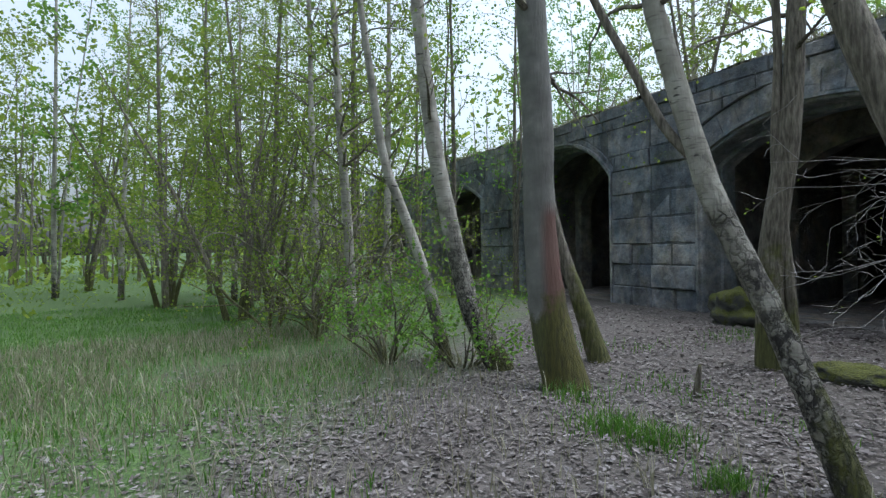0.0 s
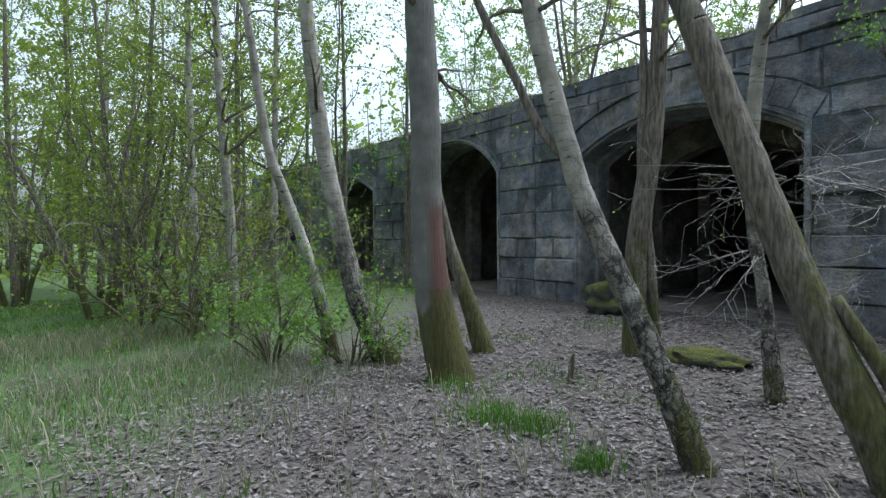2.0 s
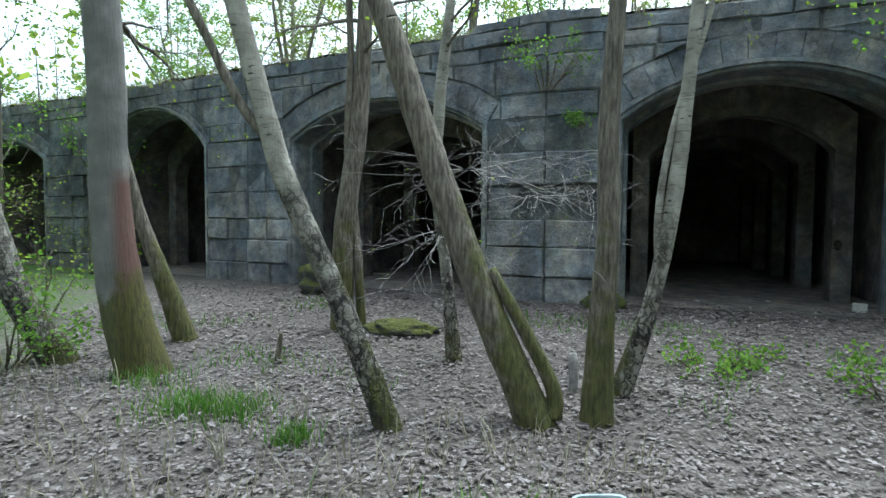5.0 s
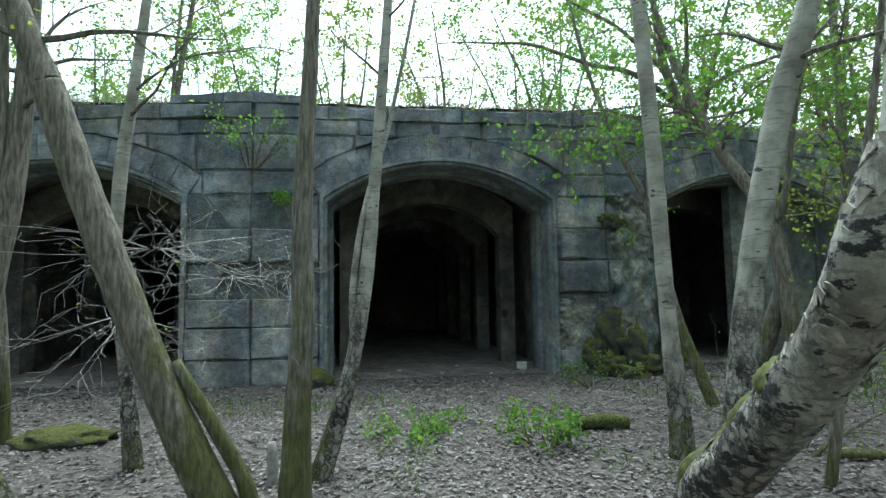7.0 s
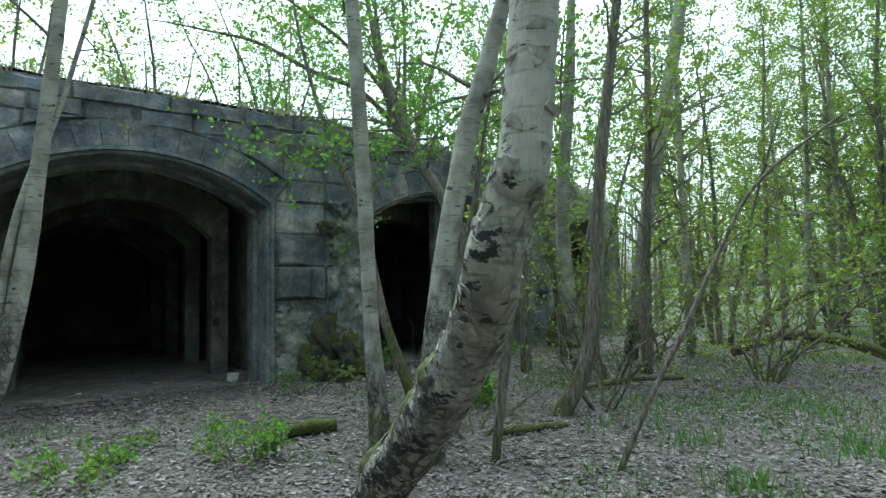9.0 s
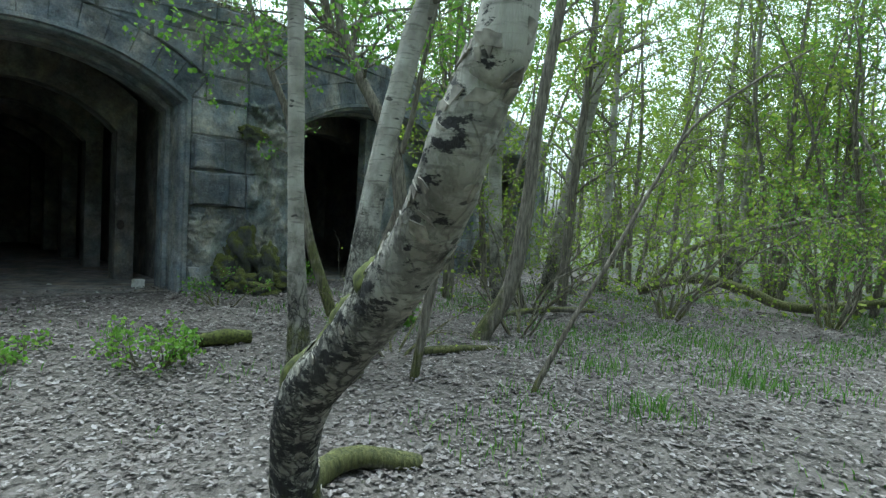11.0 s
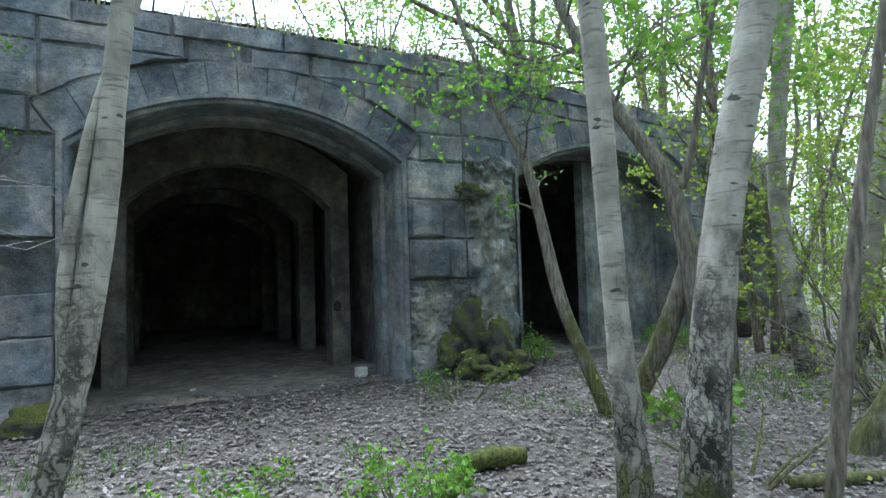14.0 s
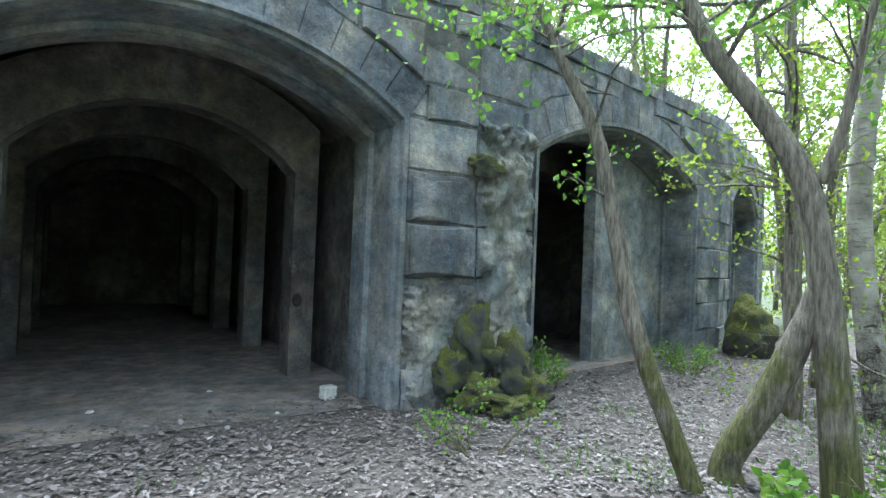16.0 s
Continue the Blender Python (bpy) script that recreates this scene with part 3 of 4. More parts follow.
real_tree("mossy_tree", "leaning rough trunk with mossy underside", [
    [(-2.49, -5.17, -0.28, 0.183), (-2.87, -5.25, 0.62, 0.163), (-3.2, -5.31, 1.49, 0.153), (-3.52, -5.37, 2.4, 0.143), (-3.74, -5.42, 3.08, 0.133), (-3.8, -5.43, 3.23, 0.124)],
    [(-2.34, -5.14, 0.02, 0.073), (-2.58, -5.19, 0.51, 0.068), (-2.87, -5.24, 1.03, 0.054)]], MOSSY, crown=12, from_z=3.2, seed=7, sides=18, slim=0.85, density=0.7)
real_tree("birch_tree", "thin white birch with dark flaky base", [
    [(-3.69, -3.78, -0.19, 0.116), (-3.78, -3.81, 0.84, 0.085), (-3.89, -3.85, 1.75, 0.072), (-3.86, -3.84, 2.84, 0.083), (-3.76, -3.81, 3.8, 0.071)]], OLDBIRCH, crown=8, from_z=3.3, seed=8)
real_tree("oak_tree", "upright rough grey brown trunk with moss", [
    [(-1.99, -4.89, -0.27, 0.17), (-1.97, -4.89, 0.6, 0.14), (-1.93, -4.88, 1.35, 0.121), (-1.94, -4.88, 2.28, 0.11), (-1.89, -4.88, 3.25, 0.091)]], MOSSY, crown=8, from_z=3.6, density=0.4, seed=9, sides=18)
real_tree("birch_tree", "birch stem leaning out from a mossy foot", [
    [(-1.82, -4.23, -0.23, 0.159), (-1.55, -4.22, 0.71, 0.115), (-1.38, -4.21, 1.71, 0.113), (-1.29, -4.21, 2.66, 0.091), (-1.22, -4.2, 3.48, 0.085)],
    [(-1.5, -4.22, 0.92, 0.062), (-1.51, -4.22, 1.6, 0.052), (-1.39, -4.21, 2.39, 0.046), (-1.17, -4.2, 3.14, 0.035), (-1.09, -4.2, 3.48, 0.03)]], OLDBIRCH, crown=8, from_z=3.6, density=0.4, slim=0.68, seed=10)
real_tree("birch_tree", "straight slender birch before the pier", [
    [(1.51, -4.95, 0.22, 0.137), (1.45, -4.92, 1.31, 0.097), (1.4, -4.89, 2.8, 0.1), (1.33, -4.85, 4.44, 0.092), (1.31, -4.84, 4.85, 0.087)]], BIRCH, crown=9, from_z=3.8, density=0.6, seed=11)
real_tree("birch_tree", "grey birch with peeling bark leaning outward", [
    [(2.08, -4.96, -0.19, 0.208), (2.14, -5.02, 0.84, 0.174), (2.26, -5.12, 1.98, 0.148), (2.47, -5.29, 3.27, 0.148), (2.58, -5.38, 3.71, 0.138)]], OLDBIRCH, crown=12, from_z=3.6, density=0.8, seed=12, sides=18)
OLD_STEM = [(0.42, -6.95, -0.28, 0.16), (0.32, -7.05, 0.1, 0.14), (0.2, -7.34, 0.52, 0.148), (0.16, -7.69, 0.82, 0.134), (0.11, -8.03, 1.11, 0.126), (0.05, -8.28, 1.32, 0.119), (-0.03, -8.48, 1.49, 0.11), (-0.11, -8.62, 1.63, 0.1), (-0.1, -8.7, 1.81, 0.091), (-0.11, -8.77, 1.93, 0.084), (-0.01, -8.75, 2.53, 0.084)]
old_birch = real_tree("birch_tree", "thick leaning birch with torn black bark and moss", [OLD_STEM], TORNBIRCH, crown=6, seed=13, sides=40, from_z=4.2, fine=14, slim=0.92)
real_tree("oak_tree", "dark leaning trunk with reddish bark", [
    [(4.28, -4.8, -0.11, 0.208), (4.53, -5.07, 0.64, 0.187), (4.64, -5.19, 1.77, 0.167), (4.68, -5.23, 2.7, 0.141), (4.85, -5.41, 4.58, 0.121), (4.93, -5.5, 5.4, 0.107)]], BARK, crown=10, seed=14, slim=0.55)
real_tree("birch_tree", "pale birch farther back in the wood", [
    [(9.33, -2.22, -0.02, 0.188), (9.51, -2.47, 1.91, 0.189), (9.73, -2.77, 4.1, 0.202), (10.05, -3.22, 6.66, 0.178), (10.2, -3.41, 8.06, 0.167)]], BIRCH, crown=10, seed=15)
real_tree("sapling", "thin dark sapling in the undergrowth", [
    [(3.14, -6.56, -0.16, 0.039), (3.35, -6.83, 0.61, 0.029), (3.51, -7.04, 1.11, 0.029), (3.71, -7.3, 1.81, 0.024), (3.91, -7.57, 2.41, 0.019), (4.24, -8, 2.86, 0.014), (4.49, -8.32, 3.12, 0.009)]], BARK, crown=5, from_z=0.6, seed=16, reach=1.0, up=0)
real_tree("sapling", "short bare sapling stem", [
    [(2.56, -5.48, -0.19, 0.054), (2.66, -5.56, 0.8, 0.066), (2.74, -5.63, 1.63, 0.056), (2.82, -5.7, 2.3, 0.045), (2.93, -5.79, 3.11, 0.04), (3.02, -5.88, 4.08, 0.029)]], BARK, seed=17, up=0)
real_tree("maple_sapling", "bent young maple by the pier with bright leaves", [
    [(3.26, -2.83, -0.05, 0.1), (3.05, -2.51, 0.94, 0.096), (2.97, -2.37, 1.47, 0.097), (2.88, -2.24, 2.25, 0.081), (2.8, -2.11, 2.86, 0.073), (2.61, -1.82, 3.58, 0.061), (2.52, -1.66, 4.02, 0.053)]], MOSSY, crown=12, from_z=2.2, seed=18, leaf_mat=MAPLE, leaf_size=0.06, density=1.5, reach=0.9)
real_tree("maple_tree", "mossy forked maple leaning to the wall", [
    [(4, -3.57, 0.03, 0.179), (3.94, -3.43, 1.61, 0.147), (3.88, -3.28, 2.43, 0.134), (3.76, -2.99, 3.01, 0.122), (3.62, -2.65, 3.59, 0.114), (3.53, -2.43, 4.11, 0.103)],
    [(3.93, -3.39, 2.39, 0.066), (3.98, -3.52, 2.85, 0.057), (4.02, -3.62, 3.48, 0.048), (4.06, -3.73, 4.01, 0.043)],
    [(3.72, -2.85, 0.14, 0.15), (3.82, -3.09, 0.66, 0.171), (3.89, -3.29, 1.2, 0.141), (3.95, -3.43, 1.75, 0.074)]], MOSSY, crown=34, from_z=3.2, seed=19, leaf_mat=MAPLE, leaf_size=0.08, density=1.9, reach=2.1, sides=18, slim=0.72)
real_tree("birch_tree", "straight grey birch behind the mossy maple", [
    [(7.09, -2.74, -0.04, 0.175), (7.01, -2.5, 2.66, 0.161), (7.09, -2.74, 5.43, 0.139)]], BIRCH, crown=8, seed=20)

real_tree("oak_tree", "dark spreading oak rooted on the earth covered roof", [
    [(6.9, 3.4, 5.0, 0.2), (6.7, 3.2, 6.2, 0.17), (6.2, 3.0, 7.4, 0.13), (6.0, 2.9, 8.6, 0.1)],
    [(6.65, 3.2, 6.3, 0.1), (5.4, 2.9, 6.9, 0.085), (4.0, 2.6, 7.0, 0.07), (2.6, 2.4, 7.3, 0.05), (1.4, 2.2, 7.2, 0.03)],
    [(6.4, 3.1, 7.0, 0.08), (5.2, 3.2, 8.2, 0.065), (3.9, 3.0, 8.7, 0.05), (2.4, 2.8, 9.3, 0.03)],
    [(6.7, 3.2, 6.0, 0.09), (7.8, 2.8, 6.9, 0.07), (8.9, 2.4, 7.3, 0.05)]], BARK, crown=16, from_z=5.9, seed=22, leaf_mat=MAPLE, leaf_size=0.075, density=1.6, reach=1.5, up=0.3)

# ---- loose bark and moss on the leaning birch ----


def dress_old_birch(root, pts, seed):
    rnd = random.Random(seed)
    o = Vector(root.location)
    path = spline([(x, y, z, r * 0.92) for x, y, z, r in pts], 14)
    acc, moss = ([], []), ([], [])
    n = len(path)
    frames = []
    for i, p in enumerate(path):
        q, b = path[min(i + 1, n - 1)], path[max(i - 1, 0)]
        d = (q.xyz - b.xyz).normalized()
        a = d.cross(Vector((0.37, 0.93, 0.1))).normalized()
        frames.append((p.xyz - o, d, a, d.cross(a), p.w))
    # torn plates of bark, thick on the lower trunk
    for _ in range(110):
        i = min(n - 2, int(n * rnd.random() ** 1.25))
        c, d, a, b, r = frames[i]
        ang = rnd.uniform(0, 6.28)
        out = a * math.cos(ang) + b * math.sin(ang)
        side = d.cross(out)
        w, h, lift = rnd.uniform(0.01, 0.04), rnd.uniform(0.008, 0.03), rnd.uniform(0.002, 0.011)
        c = c + out * r * 0.99 + d * rnd.uniform(-0.03, 0.03)
        k = len(acc[0])
        jag = [rnd.uniform(0.4, 1.5) for _ in range(6)]
        for (su, sv, up), jg in zip(((-1, -1, 0), (0, -1.2, 0.003), (1, -1, 0), (1.1, 0.6, lift * 0.6), (0.1, 1.1, lift), (-0.9, 0.7, lift * 0.8)), jag):
            su, sv = su * jg, sv * jg
            for e in (0.0, 0.005):
                acc[0].append(tuple(c + side * w * su + d * h * sv + out * (up + e - 0.004)))
        for m in range(6):
            m2 = (m + 1) % 6
            acc[1].append((k + 2 * m, k + 2 * m2, k + 2 * m2 + 1, k + 2 * m + 1))
        acc[1].append(tuple(k + 2 * m + 1 for m in range(6)))
    tagged(mesh_ob("loose_bark", acc[0], acc[1], PAPER, root, "curled torn plates of birch bark"), kind="stuff")
    # moss cushion along the upper side
    for i, (c, d, a, b, r) in enumerate(frames):
        for j in range(41):
            ang = 2 * math.pi * j / 40
            out = a * math.cos(ang) + b * math.sin(ang)
            f = i / n
            cover = out.z * 1.2 - 0.5 - 0.5 * f + 0.7 * noise.fractal((c + out * r) * 5.0, 1.0, 2.0, 4)
            t = max(-0.012, min(0.03, cover * 0.07)) + 0.007 * noise.noise((c + out * r) * 60.0)
            moss[0].append(tuple(c + out * (r * 0.985 + t)))
            if i and j:
                k = i * 41 + j
                moss[1].append((k - 42, k - 41, k, k - 1))
    mesh_ob("moss_cushion", moss[0], moss[1], MOSS, root, "thick yellow-green moss cushion", smooth=True)


dress_old_birch(old_birch, OLD_STEM, 17)

# ---- woods around ----


def wood_tree(seed, height, stems, lean, leaf_size, density, leaf_mat, bark, branches):
    rnd = random.Random(seed)
    root = new("woodland_tree")
    wood, leaves = ([], []), ([], [])
    for s in range(stems):
        a = rnd.uniform(0, 6.28)
        r0 = rnd.uniform(0.05, 0.11) * (1.0 if stems > 1 else 1.3)
        h = height * rnd.uniform(0.75, 1.0)
        k = lean * (0.3 + rnd.random()) if stems > 1 else lean * 0.4
        off = 0.18 * (stems > 1)
        pts = []
        for i in range(6):
            f = i / 5
            pts.append((math.cos(a) * (off + k * h * f ** 1.3) + rnd.gauss(0, 0.1) * f, math.sin(a) * (off + k * h * f ** 1.3) + rnd.gauss(0, 0.1) * f, h * f - 0.25, r0 * (1 - 0.85 * f)))
        path = spline(pts, 4)
        vs, fs = tube(path, 7, 0.1, seed)
        mesh_ob("trunk" if s == 0 else "stem", vs, fs, bark, root, smooth=True)
        for _ in range(branches // stems):
            p = rnd.choice(path[4:])
            b = rnd.uniform(0, 6.28)
            grow(Vector(p[:3]), (math.cos(b), math.sin(b), rnd.uniform(0.1, 1.1)), rnd.uniform(0.8, 2.0), max(0.01, p[3] * 0.35), rnd, 1, wood, leaves, leaf_size, density, 0.5, 4)
    tagged(mesh_ob("branchwork", wood[0], wood[1], TWIG, root), kind="stuff")
    tagged(mesh_ob("foliage", leaves[0], leaves[1], leaf_mat, root), kind="stuff")
    return tagged(root, "slender woodland tree in fresh spring leaf", "tree", "trees of the surrounding wood")


def inside_building(x, y, margin):
    for b in BAYS:
        v = Vector((x, y, 0)) - b.p
        if -margin < v.dot(b.u) < b.len + margin and -margin < v.dot(b.n) < DEPTH + margin:
            return True
    return False


def build_woods():
    rnd = random.Random(5)
    near = [wood_tree(11, 12, 1, 0.15, 0.07, 3.4, LEAF, BARK, 60), wood_tree(12, 9, 4, 0.28, 0.07, 3.2, LEAF, BARK, 66), wood_tree(13, 13, 1, 0.1, 0.07, 3.4, LEAF, BIRCH, 60),
            wood_tree(14, 7, 5, 0.35, 0.075, 2.6, LEAF, MOSSY, 64), wood_tree(15, 14, 2, 0.12, 0.085, 2.4, MAPLE, BARK, 60), wood_tree(16, 6, 4, 0.3, 0.085, 3.2, MAPLE, MOSSY, 60)]
    far = [wood_tree(21, 18, 1, 0.1, 0.17, 2.0, LEAF, BARK, 64), wood_tree(22, 16, 3, 0.2, 0.17, 2.0, LEAF, BARK, 66), wood_tree(23, 19, 2, 0.12, 0.17, 2.0, MAPLE, BIRCH, 60), wood_tree(24, 12, 4, 0.3, 0.17, 2.0, LEAF, MOSSY, 56)]
    used = []

    def put(kinds, x, y, z):
        m = pose(x, y, z, 0, 0, rnd.uniform(0, 360))
        k = kinds[rnd.randrange(len(kinds))]
        if k not in used:
            k.matrix_basis = m
            used.append(k)
        else:
            copy_thing(k, m)

    spots = []
    tries = 0
    while len(spots) < 236 and tries < 40000:
        tries += 1
        a, r = rnd.uniform(0, 6.283), 9.5 + 46 * rnd.random() ** 0.9
        x, y = math.cos(a) * r - 0.5, math.sin(a) * r - 9.5
        if inside_building(x, y, 0.6):
            continue
        if -17.5 < x < -6 and -21 < y < -7.2 + (x + 17.5) * 0.03:
            continue  # the meadow
        if -12.5 < x < 4.8 and -15 < y < 6:
            continue
        if 4.8 <= x < 12.5 and -12.5 < y < -1.0:
            continue
        if any((x - u) ** 2 + (y - v) ** 2 < (1.1 if r < 26 else 3.0) for u, v in spots):
            continue
        spots.append((x, y))
        put(near if r < 25 else far, x, y, ground_z(x, y))
    for x, y in ((-12.2, -5.8), (-14.6, -5.7), (-17.2, -6.2), (-16.0, -4.2), (6.2, -2.2), (7.9, -3.6), (8.4, -1.4), (10.8, -2.8), (10.2, -9.2), (12.0, -9.8), (13.6, -7.4), (13.2, -2.2), (14.6, -5.4)):
        put(near[:3], x, y, ground_z(x, y))
    for x, y in ((-22, -6.2), (-19, -0.6), (-24, -4), (-21, -8.4), (-23.4, -1), (-27, -6), (-28, -2.4), (-25.5, -9.5),
                 (15.6, -3.4), (16.6, -8), (17.6, -1.4), (18.6, -5.6), (20, -9), (15.4, -10.6), (19.4, -2.6), (21.5, -6.5), (22.5, -1.5)):
        put(near[:3] + near[4:5], x, y, ground_z(x, y))
    # a few stand on the earth-covered roof and beyond it
    for x, y in ((-6.5, 5.0), (-13.0, 6.5), (-9.5, 9.0), (7.5, 4.0), (9.5, 6.5), (12.5, 4.5), (12.0, 9.5), (5.5, 9.0), (15.0, 7.0), (-15.5, 10.0), (-20.0, 9.0), (18.0, 12.0), (-4.6, 9.0), (-2.0, 11.5), (1.8, 10.5), (3.8, 7.5)):
        put(near, x, y, TOP + 0.25)


build_woods()


def build_far_thicket():
    """The wood beyond, too far off to count: stems and leaf sprays in a deep ring."""
    r = np.random.RandomState(31)
    wood, lv, lf = ([], []), [], []
    for _ in range(520):
        a, d = r.uniform(0, 6.283), r.uniform(38, 66)
        x, y = math.cos(a) * d, math.sin(a) * d - 8
        h, q = r.uniform(6, 14), r.uniform(0.05, 0.14)
        lx, ly = r.normal(0, 0.6), r.normal(0, 0.6)
        merge(wood, tube([Vector((x, y, -0.4, q)), Vector((x + lx * 0.5, y + ly * 0.5, h * 0.5, q * 0.7)), Vector((x + lx, y + ly, h, q * 0.2))], 4))
    for _ in range(70000):
        a, d = r.uniform(0, 6.283), r.uniform(34, 66)
        x, y, z = math.cos(a) * d, math.sin(a) * d - 8, 14.0 * r.rand() ** 1.3 - 0.2
        if noise.noise(Vector((x * 0.25, y * 0.25, z * 0.35))) < -0.15 + 0.022 * z:
            continue
        u, v = r.normal(0, 0.16, 3), r.normal(0, 0.12, 3)
        k = len(lv)
        lv += [(x - u[0], y - u[1], z - u[2]), (x + v[0], y + v[1], z + v[2]), (x + u[0], y + u[1], z + u[2]), (x - v[0], y - v[1], z - v[2])]
        lf.append((k, k + 1, k + 2, k + 3))
    for _ in range(60000):
        a, d = r.uniform(0, 6.283), r.uniform(11, 38)
        x, y = math.cos(a) * d - 0.5, math.sin(a) * d - 9
        if inside_building(x, y, 0.3) or (-19 < x < -5 and -22 < y < -6.9) or (-13 < x < 9 and -15 < y < 3) or noise.noise(Vector((x * 0.3, y * 0.3, 4.0))) < 0.0:
            continue
        z = ground_z(x, y) + 1.5 * r.rand() ** 1.6
        u, v = r.normal(0, 0.035, 3), r.normal(0, 0.028, 3)
        k = len(lv)
        lv += [(x - u[0], y - u[1], z - u[2]), (x + v[0], y + v[1], z + v[2]), (x + u[0], y + u[1], z + u[2]), (x - v[0], y - v[1], z - v[2])]
        lf.append((k, k + 1, k + 2, k + 3))
    w = tagged(mesh_ob("far_wood", wood[0], wood[1], BARK), "distant stems of the surrounding wood", "woodland", kind="stuff")
    tagged(mesh_ob("far_foliage", lv, lf, LEAF), "distant pale green spring foliage", "woodland", kind="stuff")


build_far_thicket()


def shrub(name, label, x, y, height, spread, stems, leaf_size, density, leaf_mat, seed, lean=(0, 0), z=None, category="shrub", bark=None, thick=1.0, rise=1.0):
    """Many thin stems from one stool, twigs and small leaves."""
    rnd = random.Random(seed)
    root = new(name)
    root.location = (x, y, (ground_z(x, y) if z is None else z) - 0.03)
    wood, leaves = ([], []), ([], [])
    for s in range(stems):
        a = rnd.uniform(0, 6.28)
        d = Vector((math.cos(a) * spread + lean[0], math.sin(a) * spread + lean[1], rise + rnd.uniform(-0.2, 0.2)))
        grow(Vector((math.cos(a) * 0.12, math.sin(a) * 0.12, 0)), d, height * rnd.uniform(0.6, 1.1), (0.012 + 0.006 * height) * thick, rnd, 2, wood, leaves, leaf_size, density, 0.6, 5)
    tagged(mesh_ob("stemwork", wood[0], wood[1], bark or TWIG, root), kind="stuff")
    if leaves[0]:
        tagged(mesh_ob("foliage", leaves[0], leaves[1], leaf_mat, root), kind="stuff")
    return tagged(root, label, category)


shrub("hazel_shrub", "bushy green shrub in fresh leaf beside the birches", -9.6, -6.3, 1.9, 0.6, 14, 0.06, 2.3, MAPLE, 61)
shrub("bramble", "low green undergrowth by the birches", -8.6, -5.6, 1.1, 0.9, 14, 0.055, 2.4, MAPLE, 62)
shrub("hazel_shrub", "thin leafy shrub against the wall", -10.9, -3.6, 1.5, 0.45, 7, 0.05, 1.1, LEAF, 63)
shrub("willow_shrub", "spreading willow clump with mossy stems at the meadow edge", -14.2, -6.9, 4.6, 0.5, 6, 0.06, 1.5, LEAF, 64, (-0.25, -0.1), bark=MOSSY)
shrub("willow_shrub", "spreading willow clump with mossy stems at the meadow edge", -12.3, -6.6, 3.4, 0.6, 5, 0.06, 1.5, LEAF, 65, (-0.35, -0.2), bark=MOSSY)
shrub("hazel_shrub", "tall thin shrub coming into leaf", -13.2, -6.1, 4.2, 0.4, 5, 0.06, 0.8, LEAF, 66)
shrub("hazel_shrub", "tall thin shrub coming into leaf", -15.5, -4.5, 4.6, 0.3, 6, 0.06, 0.8, LEAF, 67)
shrub("wall_shrub", "small leafy shrub rooted high in the stonework", -3.3, -0.12, 0.9, 0.8, 10, 0.05, 2.2, MAPLE, 68, (0, -0.4), z=3.75)
shrub("fern", "bright fern growing from a joint in the wall", -2.55, -0.12, 0.35, 0.9, 8, 0.04, 2.5, MAPLE, 69, (0, -0.3), z=3.05, category="fern")
shrub("nettle", "bright green nettle patch in the leaf litter", 0.58, -3.75, 0.42, 0.6, 12, 0.05, 1.7, MAPLE, 70, category="plant")
shrub("nettle", "low green seedlings in the leaf litter", -1.0, -3.4, 0.3, 1.3, 12, 0.05, 1.6, MAPLE, 71, category="plant")
shrub("nettle", "low green seedlings in the leaf litter", -0.6, -3.0, 0.25, 1.5, 9, 0.05, 1.4, MAPLE, 72, category="plant")
shrub("maple_seedling", "pale green maple seedling at the tree foot", 3.55, -3.75, 0.4, 0.4, 4, 0.1, 1.6, MAPLE, 73, category="plant")
shrub("nettle", "green weeds at the foot of the wall", 4.45, 0.1, 0.45, 0.6, 9, 0.05, 1.8, MAPLE, 74, category="plant")
shrub("nettle", "green weeds at the foot of the wall", 7.4, -0.1, 0.5, 0.9, 14, 0.05, 1.6, MAPLE, 75, category="plant")
shrub("bramble", "thin leafy shoots before the pier", 2.2, -1.5, 0.55, 0.6, 6, 0.045, 1.2, MAPLE, 76, category="plant")
shrub("hazel_shrub", "open green shrub in the wood", 6.6, -3.9, 2.6, 0.5, 8, 0.06, 1.7, LEAF, 77)
shrub("hazel_shrub", "open green shrub in the wood", 8.6, -5.4, 3.2, 0.5, 8, 0.065, 1.7, LEAF, 78)
shrub("hazel_shrub", "open green shrub in the wood", 9.6, -2.6, 3.0, 0.5, 9, 0.065, 1.7, LEAF, 79)
shrub("hazel_shrub", "open green shrub in the wood", 10.8, -7.4, 3.2, 0.5, 9, 0.065, 1.7, MAPLE, 80)
shrub("dead_shrub", "bare grey brushwood between the trunks", 2.9, -4.7, 1.1, 0.9, 9, 0.04, 0.2, LEAF, 81)
shrub("dead_shrub", "bare grey brushwood between the trunks", 5.0, -4.9, 1.5, 1.1, 8, 0.05, 0.5, LEAF, 82)
shrub("dead_branch", "bare pale dead branch hanging among the trunks", -3.5, -3.85, 1.5, 1.3, 20, 0.03, 0.05, LEAF, 83, (0.1, 0.0), z=2.05, category="branch", bark=PALE, thick=0.27, rise=0.0)
shrub("dead_branch", "bare pale dead branch hanging among the trunks", -2.9, -3.5, 1.0, 1.2, 14, 0.03, 0.05, LEAF, 84, (-0.05, 0.0), z=1.75, category="branch", bark=PALE, thick=0.25, rise=-0.1)
shrub("dead_branch", "bare pale dead branch hanging among the trunks", -3.9, -3.6, 1.2, 1.2, 14, 0.03, 0.05, LEAF, 85, (-0.1, 0.0), z=1.35, category="branch", bark=PALE, thick=0.25, rise=-0.4)

# ---- ground cover ----


